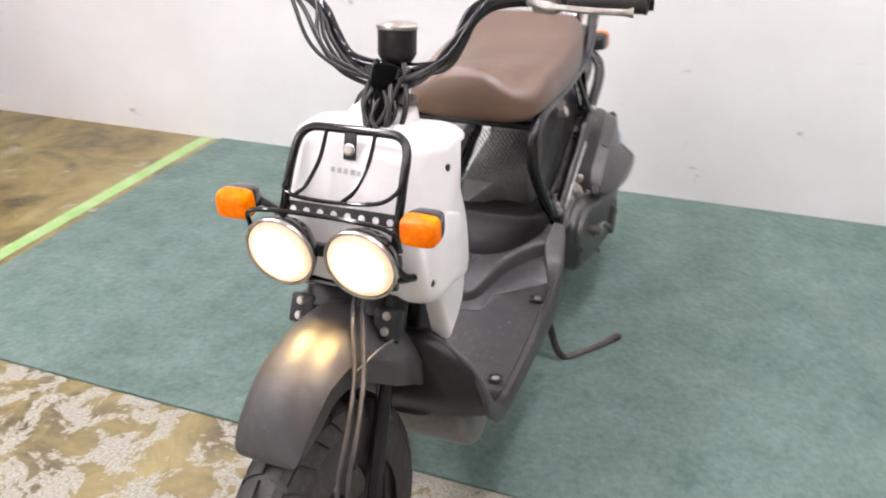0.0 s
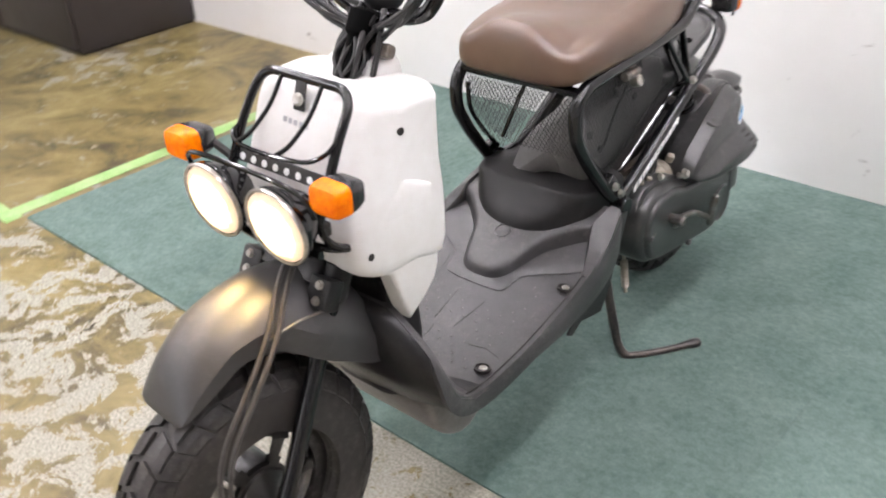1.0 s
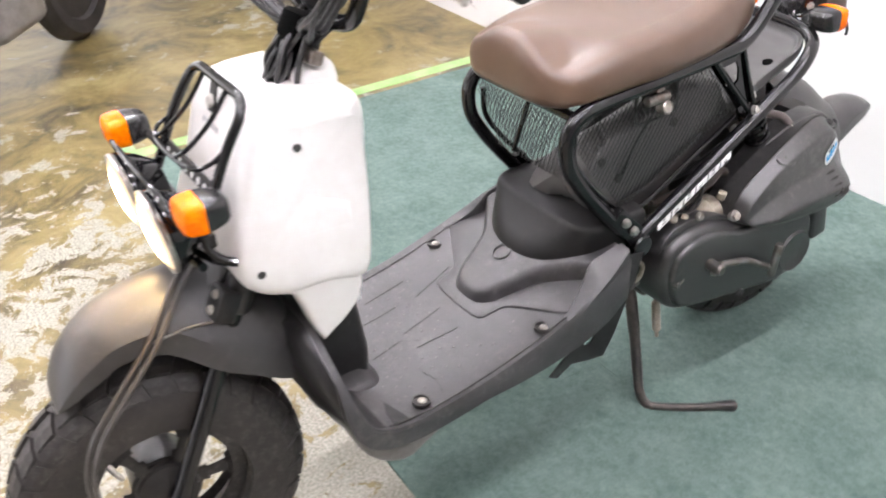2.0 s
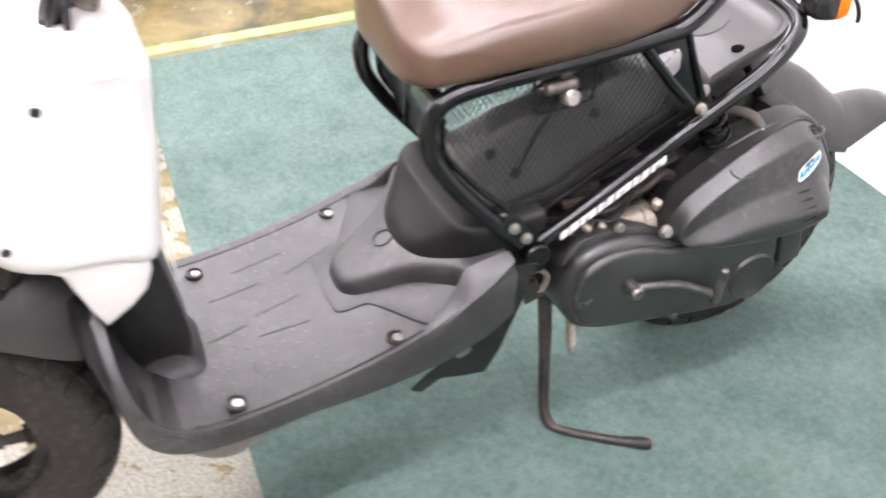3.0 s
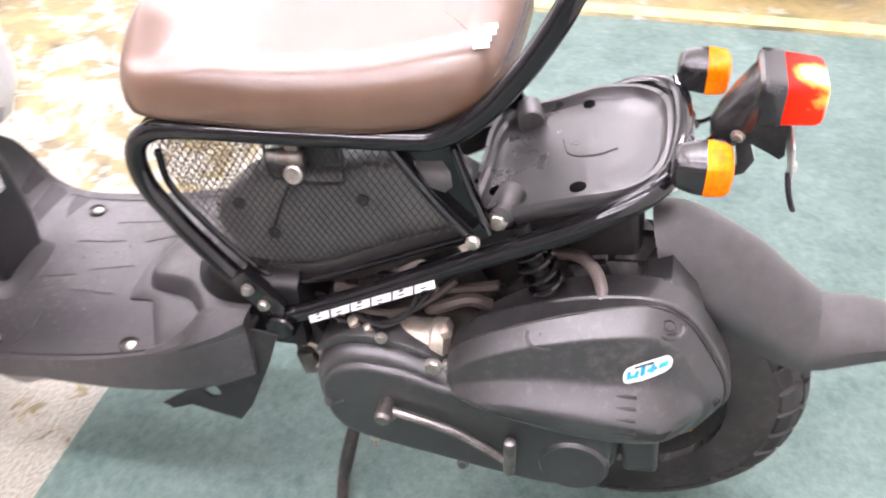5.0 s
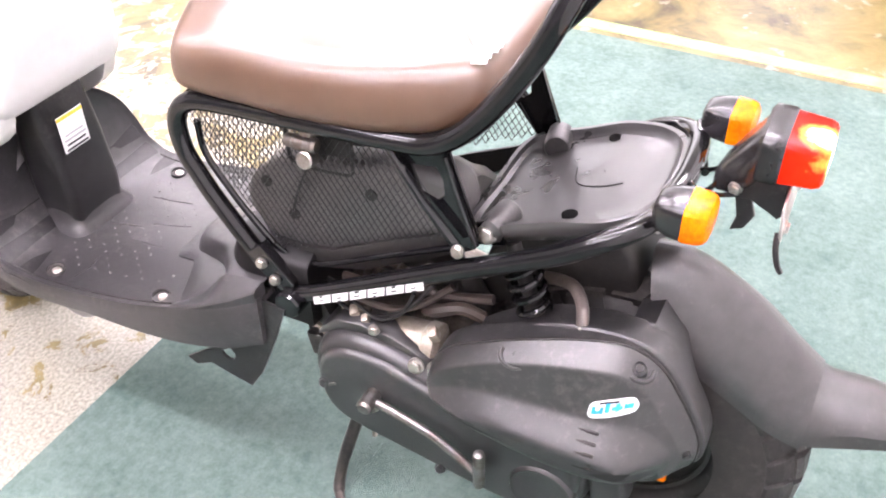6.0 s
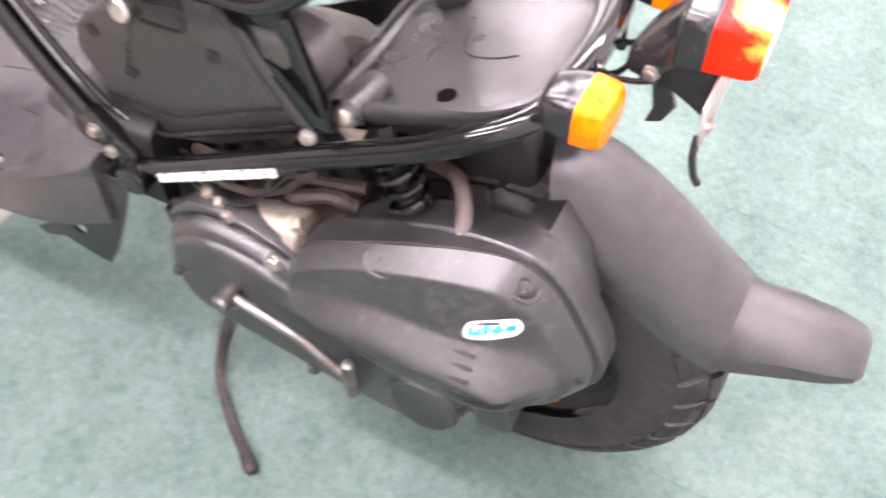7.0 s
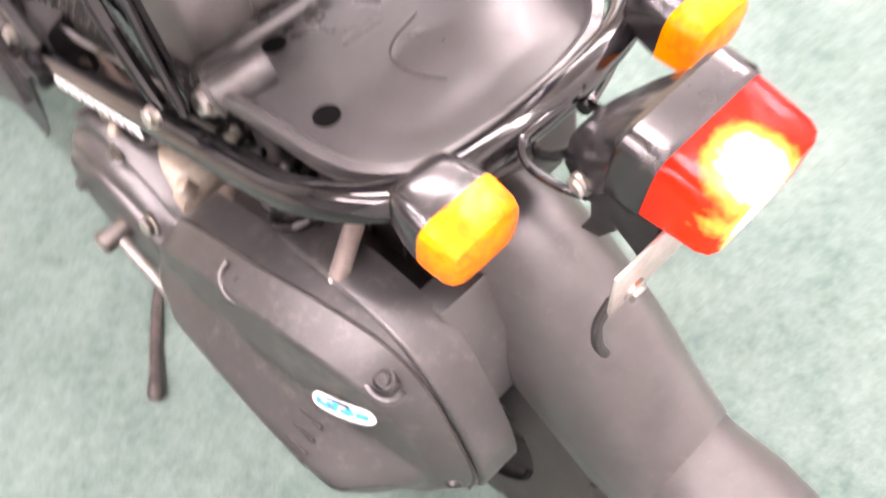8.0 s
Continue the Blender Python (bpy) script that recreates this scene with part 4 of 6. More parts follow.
lathe(mt, [(0.0306, 0.045), (0.0325, 0.047), (0.0325, 0.051), (0.030, 0.0535), (0.020, 0.0560), (0.0005, 0.0570)], MC, MA, 32)
part("bezel", mt, M_CHROME, meter, "chromed bezel")
for i, (a, b) in enumerate((((0.022, -0.860, 0.850), (0.030, -0.905, 0.755)), ((-0.020, -0.865, 0.845), (-0.010, -0.915, 0.755)), ((0.005, -0.875, 0.850), (0.010, -0.925, 0.755)),
                            ((0.035, -0.850, 0.830), (0.022, -0.900, 0.752)), ((-0.035, -0.855, 0.838), (-0.030, -0.905, 0.752)), ((-0.028, -0.850, 0.850), (0.004, -0.920, 0.750)))):
    m = ((a[0] + b[0]) / 2 + 0.014 * (-1) ** i, (a[1] + b[1]) / 2 - 0.016, (a[2] + b[2]) / 2)
    part("cable", tube([a, m, b, (b[0], b[1], b[2] - 0.04)], 0.0042, 6, 8), M_CABLE, scooter)
for sx in (1, -1):
    for k in range(3):
        o = 0.010 * k
        part("cable", tube([(sx * 0.015, -0.862 - o, 0.828), (sx * (0.060 + o), -0.870 - o, 0.838 + o), (sx * (0.098 + o * 0.6), -0.862 - o, 0.880 + o * 0.6),
                            (sx * (0.118 + o * 0.4), -0.850, 0.915 + o), (sx * (0.165), -0.842, 0.946 + o * 0.4), (sx * 0.225, -0.836, 0.955)], 0.0036, 6, 8), M_CABLE, scooter)
for sx in (1, -1):
    for k in range(2):
        part("cable", tube([(sx * 0.018, -0.875, 0.812 + 0.012 * k), (sx * 0.070, -0.892 - 0.012 * k, 0.842 + 0.010 * k), (sx * (0.104 + 0.012 * k), -0.890 - 0.010 * k, 0.886), (sx * (0.140 + 0.01 * k), -0.866 - 0.012 * k, 0.928 + 0.012 * k),
                            (sx * 0.185, -0.850, 0.962 + 0.006 * k), (sx * 0.228, -0.838, 0.958)], 0.0040 - 0.0006 * k, 6, 8), M_CABLE, scooter)
part("ignition_lock", block((0.030, 0.022, 0.020), (0.034, -0.880, 0.800), pose(0, 0, 0, -28, 0, 10), 0.006), M_ALU, scooter, "bright metal ignition lock")
part("stem_cover", block((0.030, 0.030, 0.085), (0.0, -0.880, 0.785), pose(0, 0, 0, -28, 0, 0), 0.010), M_DARK, scooter)
for i in range(7):
    a = 0.9 * i
    top = (-0.036 + 0.012 * i, -0.872 - 0.006 * (i % 2), 0.846)
    mid = (0.026 * math.cos(a), -0.908 - 0.008 * (i % 3), 0.796 + 0.008 * math.sin(2.3 * i))
    low = (0.020 * math.cos(a + 1.3), -0.930 - 0.004 * (i % 2), 0.756)
    part("cable", tube([top, mid, low, (low[0], low[1], 0.735)], 0.0034, 6, 8), M_CABLE, scooter)
part("cable", tube([(-0.030, -0.862, 0.818), (-0.052, -0.875, 0.796), (-0.050, -0.896, 0.772), (-0.020, -0.905, 0.762)], 0.003, 6, 8), M_CABLE, scooter)

# front shield
SHIELD = [(-0.994, 0.764), (-0.975, 0.773), (-0.945, 0.771), (-0.900, 0.771), (-0.862, 0.766), (-0.842, 0.751), (-0.834, 0.722), (-0.8445, 0.655), (-0.859, 0.580), (-0.878, 0.510), (-0.935, 0.520), (-1.000, 0.525), (-1.045, 0.552), (-1.052, 0.595), (-1.034, 0.660), (-1.010, 0.735)]


def shield_mesh():
    pts = smooth_path([(y, z, 0) for y, z in SHIELD], 3, True)
    c = Vector((-0.95, 0.67, 0))
    bm, rings = bmesh.new(), []
    for x, k in ((-0.127, 0.82), (-0.1262, 0.89), (-0.123, 0.938), (-0.116, 0.972), (-0.106, 0.992), (-0.092, 1.0), (0.092, 1.0), (0.106, 0.992), (0.116, 0.972), (0.123, 0.938), (0.1262, 0.89), (0.127, 0.82)):
        ring = []
        for p in pts:
            y, z = c.x + (p.x - c.x) * k, c.y + (p.y - c.y) * k
            nose = float(np.interp(z, (0.595, 0.660, 0.735, 0.764), (-1.052, -1.034, -1.010, -0.994)))
            tuck = max(0.0, 0.050 - (y - nose)) * 0.62 * max(0.0, min(1.0, (z - 0.60) / 0.07))
            tuck += max(0.0, y + 0.882) * 1.05 * max(0.0, min(1.0, (z - 0.53) / 0.14))
            ring.append((math.copysign(abs(x) - tuck * abs(x) / 0.127, x), y, z))
        rings.append(ring)
    loft(bm, rings)
    return bm


shield = part("front_shield", shield_mesh(), M_WHITE, scooter, "white plastic front shield with rounded edges", 45)
for sx in (1, -1):
    ear = prism([(-0.892, 0.630), (-0.882, 0.560), (-0.888, 0.500), (-0.898, 0.476), (-0.920, 0.456), (-0.955, 0.434), (-0.966, 0.460), (-0.985, 0.522), (-1.040, 0.555), (-1.030, 0.600), (-0.95, 0.66)], sx * 0.092, sx * 0.1225, 0.008, 3)
    part("shield_ear", ear, M_WHITE, shield, "white pointed lower wing of the shield")
    for at in ((sx * 0.1268, -0.955, 0.731), (sx * 0.1262, -1.028, 0.577)):
        t = bmesh.new()
        lathe(t, [(0.0055, -0.002), (0.0055, 0.0015), (0.004, 0.0025), (0.0005, 0.0015)], at, (sx, 0, 0), 14)
        part("clip", t, M_DARK, shield)
part("stem_cover", block((0.110, 0.062, 0.050), (-0.012, -0.876, 0.766), pose(0, 0, 0, 14, 0, 0), 0.020, 5), M_WHITE, shield, "white rounded cover behind the steering stem")
kb = bmesh.new()
lathe(kb, [(0.009, -0.001), (0.009, 0.003), (0.006, 0.005), (0.0005, 0.004)], (-0.003, -1.0075, 0.764), (0, -0.95, 0.3), 18)
part("key_plate", block((0.020, 0.004, 0.042), (-0.003, -1.004, 0.769), pose(0, 0, 0, -17, 0, 0), 0.0018), M_DARK, shield)
part("key_barrel", kb, M_CHROME, shield)
for i in range(5):
    part("print_bar", block((0.0066, 0.0012, 0.0075), (-0.030 + i * 0.0105, -1.0125 - 0.0006, 0.7325 - i * 0.0005), pose(0, 0, 0, -17, 0, 0), 0.0003, 1), M_GREYINK, shield)

# front rack and lamp bar
RACK = [(0.092, -1.080, 0.640), (0.092, -1.060, 0.680), (0.091, -1.032, 0.733), (0.087, -1.005, 0.772), (0.070, -0.995, 0.787), (0.04, -0.994, 0.789), (0, -0.994, 0.789)]
rack = part("front_rack", tube(RACK + mirrored(RACK[-2::-1]), 0.0068, 6, 12), M_BLACKPAINT, scooter, "gloss black tubular front rack")
for x in (0.036, -0.042):
    part("rack_rod", tube([(x, -0.998, 0.788), (x, -1.022, 0.758), (x - 0.003, -1.040, 0.740), (x - 0.010, -1.060, 0.722), (x - 0.022, -1.073, 0.712)], 0.0032, 6, 8), M_BLACKPAINT, rack)
part("rack_hoop", tube([(0.091, -1.034, 0.736), (0.087, -1.052, 0.724), (0.064, -1.068, 0.714), (0.0, -1.074, 0.710), (-0.062, -1.072, 0.711), (-0.087, -1.060, 0.716), (-0.091, -1.042, 0.722)], 0.0032, 6, 8), M_BLACKPAINT, rack)
part("lamp_rail", block((0.186, 0.006, 0.020), (0.0, -1.052, 0.682), pose(0, 0, 0, -20, 0, 0), 0.002), M_DARK, rack, "black rail with a row of holes")
for i in range(8):
    t = bmesh.new()
    lathe(t, [(0.0052, 0), (0.0052, 0.0012), (0.0005, 0.0014)], (0.078 - i * 0.0224, -1.0548, 0.6810), (0, -0.94, 0.34), 14)
    part("rail_hole", t, M_STICKER, rack)
for sx in (1, -1):
    part("rack_foot", tube([(sx * 0.092, -1.080, 0.650), (sx * 0.098, -1.078, 0.620), (sx * 0.105, -1.060, 0.600), (sx * 0.112, -1.030, 0.592)], 0.0055, 5, 8), M_BLACKPAINT, rack)
    part("shield_stay", tube([(sx * 0.070, -1.085, 0.606), (sx * 0.095, -1.070, 0.600), (sx * 0.114, -1.036, 0.592)], 0.0058, 5, 8), M_BLACKPAINT, rack)

# headlamps
HA = Vector((0, -1, -0.12)).normalized()
for sx in (1, -1):
    c = Vector((sx * 0.0635, -1.118, 0.648))
    b = bmesh.new()
    lathe(b, [(0.014, -0.046), (0.026, -0.043), (0.042, -0.024), (0.0520, -0.006), (0.0540, 0.0), (0.0540, 0.006), (0.0505, 0.008)], c, HA, 40)
    lamp = part("headlamp", b, M_BLACKPAINT, scooter, "round headlamp with black bowl, switched on")
    b = bmesh.new()
    lathe(b, [(0.0515, 0.004), (0.050, 0.010), (0.040, 0.0145), (0.022, 0.018), (0.0005, 0.019)], c, HA, 40)
    part("lens", b, M_HEAD, lamp, "glowing warm white lens")
    b = bmesh.new()
    lathe(b, [(0.0510, 0.003), (0.0545, 0.0045), (0.0560, 0.008), (0.0545, 0.0115), (0.0515, 0.0105)], c, HA, 40, False)
    part("rim_ring", b, M_CHROME, lamp, "bright rim ring")
part("lamp_guard", tube([(-0.118, -1.108, 0.668), (-0.112, -1.118, 0.700), (-0.060, -1.122, 0.711), (0.060, -1.122, 0.711), (0.112, -1.118, 0.700), (0.118, -1.108, 0.668)], 0.0036, 6, 10), M_BLACKPAINT, scooter)
part("lamp_bracket", block((0.20, 0.012, 0.020), (0, -1.072, 0.630), bevel=0.003), M_DARK, scooter)
part("lamp_bracket", tube([(-0.100, -1.09, 0.600), (0, -1.095, 0.590), (0.100, -1.09, 0.600)], 0.006, 6, 8), M_BLACKPAINT, scooter)


def indicator(at, facing, sx):
    """A squared amber indicator on a black body."""
    turn = Matrix.Rotation(radians(0 if facing > 0 else 180), 4, "Z")
    m = Matrix.Translation(at) @ turn
    corner = [(math.copysign(abs(math.cos(a)) ** 0.42, math.cos(a)), math.copysign(abs(math.sin(a)) ** 0.42, math.sin(a))) for a in [2 * math.pi * (k + 0.5) / 20 for k in range(20)]]
    b = bmesh.new()
    loft(b, [[m @ Vector((x * w, y, z * h)) for x, z in corner]
             for y, w, h in ((-0.033, 0.010, 0.008), (-0.031, 0.017, 0.0135), (-0.026, 0.0215, 0.017), (-0.014, 0.0252, 0.0195), (-0.004, 0.0265, 0.0205), (0.0, 0.0265, 0.0205))])
    body = part("indicator", b, M_GLOSS, scooter, "amber indicator with black body")
    b = bmesh.new()
    loft(b, [[m @ Vector((x * w, y, z * h)) for x, z in corner]
             for y, w, h in ((-0.0004, 0.027, 0.021), (0.004, 0.0272, 0.0212), (0.017, 0.0262, 0.0202), (0.0225, 0.0240, 0.0180), (0.0252, 0.0205, 0.0145), (0.0266, 0.0135, 0.0090), (0.0270, 0.003, 0.002))])
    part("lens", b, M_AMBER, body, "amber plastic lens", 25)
    for k in range(5):
        z = -0.0108 + 0.0054 * k
        w = 0.0190 - 0.005 * abs(k - 2) / 2
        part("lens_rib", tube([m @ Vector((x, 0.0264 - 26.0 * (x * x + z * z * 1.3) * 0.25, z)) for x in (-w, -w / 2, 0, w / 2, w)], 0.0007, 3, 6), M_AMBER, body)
    return body


for sx in (1, -1):
    f = indicator((sx * 0.145, -1.092, 0.701), -1, sx)
    part("stalk", tube([(sx * 0.132, -1.068, 0.697), (sx * 0.105, -1.058, 0.676), (sx * 0.088, -1.068, 0.668)], 0.006, 4, 8), M_DARK, f)
    r = indicator((sx * 0.098, 0.078, 0.646), 1, sx)
    part("stalk", tube([(sx * 0.092, 0.045, 0.640), (sx * 0.060, 0.058, 0.620), (sx * 0.02, 0.070, 0.620)], 0.005, 4, 8), M_BLACKPAINT, r)
    bolt(scooter, (sx * 0.090, 0.050, 0.614), (sx * 0.8, 0.5, 0.4), 0.005, 0.005)

# tail lamp with its housing and plate bracket
b = bmesh.new()
loft(b, [[(x * w, y, lo + (hi - lo) * (z + 1) / 2) for x, z in ((-1, -0.7), (-0.75, -1), (0.75, -1), (1, -0.7), (1, 0.3), (0.62, 1), (-0.62, 1), (-1, 0.3))]
         for y, w, lo, hi in ((0.084, 0.012, 0.630, 0.644), (0.090, 0.022, 0.627, 0.656), (0.106, 0.034, 0.632, 0.682), (0.122, 0.040, 0.648, 0.704), (0.130, 0.041, 0.660, 0.711))])
tail = part("tail_lamp", b, M_GLOSS, scooter, "black tail lamp housing with lit red lens", 40)
squircle = [(math.copysign(abs(math.cos(a)) ** 0.24, math.cos(a)), math.copysign(abs(math.sin(a)) ** 0.24, math.sin(a))) for a in [2 * math.pi * (k + 0.5) / 28 for k in range(28)]]
b = bmesh.new()
loft(b, [[(x * w, y, 0.687 + z * h) for x, z in squircle] for y, w, h in ((0.122, 0.038, 0.022), (0.126, 0.0425, 0.0260), (0.144, 0.0430, 0.0260), (0.1475, 0.0415, 0.0245))])
part("collar", b, M_GLOSS, tail, "black collar of the housing", 40)
b = bmesh.new()
loft(b, [[(x * w, y, 0.687 + z * h) for x, z in squircle] for y, w, h in ((0.146, 0.0405, 0.0238), (0.148, 0.0406, 0.0240), (0.180, 0.0380, 0.0222), (0.186, 0.0358, 0.0204), (0.1885, 0.032, 0.0178), (0.1895, 0.002, 0.001))])
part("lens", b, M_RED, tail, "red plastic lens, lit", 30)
part("plate_bracket", prism([(0.100, 0.632), (0.128, 0.664), (0.158, 0.664), (0.161, 0.626), (0.156, 0.620), (0.146, 0.626), (0.126, 0.636)], -0.030, 0.034, 0.002, both=True), M_PLASTIC, tail, "black number plate bracket")
part("plate_stay", block((0.118, 0.0025, 0.040), (0.013, 0.1635, 0.640), pose(0, 0, 0, 6, 0, 0), 0.0010), M_PLATE, tail, "bright metal plate stay")
part("plate_stay", tube([(0.066, 0.162, 0.628), (0.076, 0.164, 0.616), (0.078, 0.169, 0.600), (0.074, 0.174, 0.588)], 0.0032, 5, 8), M_PLASTIC, tail)
for sx in (1, -1):
    bolt(tail, (0.011 + sx * 0.042, 0.1655, 0.6275), (0, 1, -0.1), 0.0062, 0.005)
    part("lamp_stay", tube([(sx * 0.022, 0.058, 0.626), (sx * 0.024, 0.070, 0.622), (sx * 0.022, 0.082, 0.628), (sx * 0.016, 0.092, 0.640)], 0.003, 4, 8), M_BLACKPAINT, tail)
part("wire_stay", tube([(-0.030, 0.057, 0.632), (-0.016, 0.066, 0.636), (0.022, 0.064, 0.636), (0.034, 0.068, 0.636), (0.041, 0.080, 0.636), (0.040, 0.100, 0.638), (0.036, 0.116, 0.642)], 0.0026, 6, 8), M_BLACKPAINT, tail, "bent black wire stay of the tail lamp")
bolt(tail, (0.035, 0.110, 0.646), (1, -0.2, -0.2), 0.006, 0.005)
part("lamp_hook", prism([(0.110, 0.630), (0.126, 0.632), (0.134, 0.610), (0.126, 0.592), (0.112, 0.586), (0.116, 0.604)], 0.016, 0.024, 0.002, both=True), M_PLASTIC, tail)

# floorboard: a ribbed tread that curls up at the front
BOARD = [(-0.432, 0.383, 0.166), (-0.450, 0.377, 0.171), (-0.475, 0.367, 0.177), (-0.505, 0.3565, 0.183), (-0.540, 0.344, 0.188), (-0.580, 0.330, 0.190), (-0.640, 0.312, 0.191), (-0.710, 0.296, 0.191), (-0.780, 0.285, 0.191),
         (-0.850, 0.279, 0.190), (-0.898, 0.284, 0.189), (-0.930, 0.305, 0.188), (-0.948, 0.345, 0.183), (-0.957, 0.388, 0.165), (-0.961, 0.425, 0.128), (-0.961, 0.450, 0.090)]


def board_mesh():
    prof = smooth_path([(0, y, z) for y, z, w in BOARD], 4)
    wid = smooth_path([(0, 0, w) for y, z, w in BOARD], 4)
    rings = []
    for i, p in enumerate(prof):
        d = (prof[min(i + 1, len(prof) - 1)] - prof[max(i - 1, 0)]).normalized()
        nrm = Vector((0, d.z, -d.y))
        if nrm.z < -0.2 or (abs(nrm.z) < 0.2 and nrm.y < 0):
            nrm = -nrm
        w = wid[i].z
        deep = -0.030 - 0.048 * max(0, min(1, (p.y + 0.74) / 0.26)) + 0.020 * max(0, min(1, (p.z - 0.29) / 0.10)) * (p.y < -0.86)
        upright = Vector((0, 0, 1)).lerp(nrm, max(0, min(1, -(p.y + 0.84) / 0.06)))
        ring = []
        for x, dn in ((-w, deep), (-w - 0.001, -0.006), (-w + 0.004, 0.002), (-w + 0.010, 0.0), (-w + 0.016, -0.003), (-w * 0.5, -0.003), (0, -0.003), (w * 0.5, -0.003), (w - 0.016, -0.003),
                      (w - 0.010, 0.0), (w - 0.004, 0.002), (w + 0.001, -0.006), (w, deep), (w - 0.008, deep - 0.001), (w - 0.010, -0.010), (0, -0.010), (-w + 0.010, -0.010), (-w + 0.008, deep - 0.001)):
            q = p + (nrm if dn > -0.02 else upright) * dn
            ring.append((x, q.y, q.z))
        rings.append(ring)
    bm = bmesh.new()
    loft(bm, rings)
    return bm


board = part("floorboard", board_mesh(), M_BOARD, scooter, "black plastic floorboard, scuffed to grey", 50)
# dishes round the screws are coloured dark for the shade in the recesses
for x, y, z in ((0.152, -0.832, 0.281), (-0.141, -0.832, 0.281), (0.161, -0.608, 0.3205), (-0.155, -0.608, 0.3205)):
    t = bmesh.new()
    lathe(t, [(0.014, -0.003), (0.014, 0.0015), (0.0115, 0.0018), (0.011, -0.001), (0.0005, -0.001)], (x, y, z), (0, 0.12, 1), 20)
    part("screw_recess", t, M_DARK, board)
    bolt(board, (x, y + 0.002, z - 0.0012), (0, 0.12, 1), 0.0056, 0.003)
leg_rings = []
for (y, z, w), (ny, nz) in zip(BOARD[9:], ((0.0, -1.0), (-0.28, -0.96), (-0.72, -0.70), (-0.93, -0.36), (-0.985, -0.17), (-1.0, -0.05), (-1.0, 0.0))):
    leg_rings.append([(u * w, y + ny * d, z + nz * d) for u, d in ((-1.0, 0.004), (-0.985, 0.014), (-0.90, 0.026), (-0.6, 0.038), (0, 0.044), (0.6, 0.038), (0.90, 0.026), (0.985, 0.014), (1.0, 0.004), (0.6, 0.005), (-0.6, 0.005))])
leg = bmesh.new()
loft(leg, leg_rings)
part("leg_panel", leg, M_PLASTIC, board, "black front face of the floorboard", 45)


def deck(y):
    return table([(r[0], r[1]) for r in BOARD[9::-1]], y) - 0.003


for sx in (1, -1):
    edge = [(sx * (w - 0.017), y, z - 0.0022) for y, z, w in BOARD[4:11]]
    part("tread_line", tube(edge, 0.0011, 4, 6), M_DARK, board)
dots = bmesh.new()
for i in range(15):
    for j in range(9):
        y, x = -0.86 + i * 0.0165, -0.112 + j * 0.028 + (0.014 if i % 2 else 0)
        if -0.70 < y and abs(x) < 0.10 or (i * 7 + j * 5) % 4 == 0:
            continue
        bmesh.ops.create_cube(dots, size=1, matrix=Matrix.Translation((x, y, deck(y))) @ Matrix.Diagonal((0.0020, 0.0026, 0.0012, 1)))
tagged(part("tread_dots", dots, M_DOT, board), kind="stuff")
for pts in ([(-0.066, -0.825), (-0.069, -0.747)], [(-0.066, -0.705), (-0.083, -0.625)], [(-0.001, -0.770), (-0.010, -0.695)], [(0.020, -0.842), (0.010, -0.785)], [(0.043, -0.772), (0.052, -0.700)],
            [(0.095, -0.795), (0.125, -0.788), (0.155, -0.795)], [(-0.115, -0.780), (-0.118, -0.700)]):
    line = []
    for a, b in zip(pts, pts[1:]):
        line += [(a[0] + (b[0] - a[0]) * k / 5, a[1] + (b[1] - a[1]) * k / 5) for k in range(5)]
    line.append(pts[-1])
    part("tread_line", tube([(x, y, deck(y)) for x, y in line], 0.0006, 2, 6), M_DARK, board)


def raised(edge, levels, spine, top):
    """A raised form on the tread: a half outline mirrored, stepped inwards, its top given by top(y)."""
    out = smooth_path([(x, y, 0) for x, y in edge], 5)
    rings = []
    for inset, f, k in levels:
        ring = []
        for p in out:
            c = Vector((0, max(spine, p.y), 0))
            d = c - p
            q = p + (d.normalized() * inset if d.length > 0.02 else d * 0.0) + d * k
            ring.append((q.x, q.y, deck(q.y) + top(q.y) * f))
        rings.append([(-x, y, z) for x, y, z in ring[:0:-1]] + ring)
    bm = bmesh.new()
    loft(bm, rings, closed=False)
    bmesh.ops.remove_doubles(bm, verts=bm.verts, dist=0.0003)
    return bm


part("tread_step", raised([(0.0, -0.668), (0.036, -0.667), (0.063, -0.661), (0.070, -0.636), (0.077, -0.618), (0.110, -0.598), (0.166, -0.566), (0.172, -0.540), (0.168, -0.440)],
                          ((0.0, -1.0, 0), (0.0, 0.6, 0), (0.002, 1.0, 0), (0.004, 1.0, 0.3), (0.0, 1.0, 1.0)), -0.60, lambda y: 0.0026), M_BOARD, board, "", 40)
part("tunnel_hump", raised([(0.0, -0.648), (0.026, -0.645), (0.046, -0.630), (0.058, -0.604), (0.070, -0.574), (0.084, -0.551), (0.104, -0.532), (0.126, -0.513), (0.146, -0.499), (0.152, -0.486), (0.152, -0.435)],
                           ((-0.003, -0.1, 0), (0.001, 0.50, 0), (0.004, 0.78, 0), (0.008, 0.93, 0), (0.014, 1.0, 0), (0.016, 1.01, 0.3), (0.012, 1.03, 0.6), (0.0, 1.04, 1.0)), -0.600,
                           lambda y: table(((-0.648, 0.019), (-0.600, 0.027), (-0.550, 0.029), (-0.505, 0.032), (-0.470, 0.026), (-0.435, 0.017)), y, 0.010)), M_BOARD, board, "raised rounded hump of the floorboard with arms", 50)


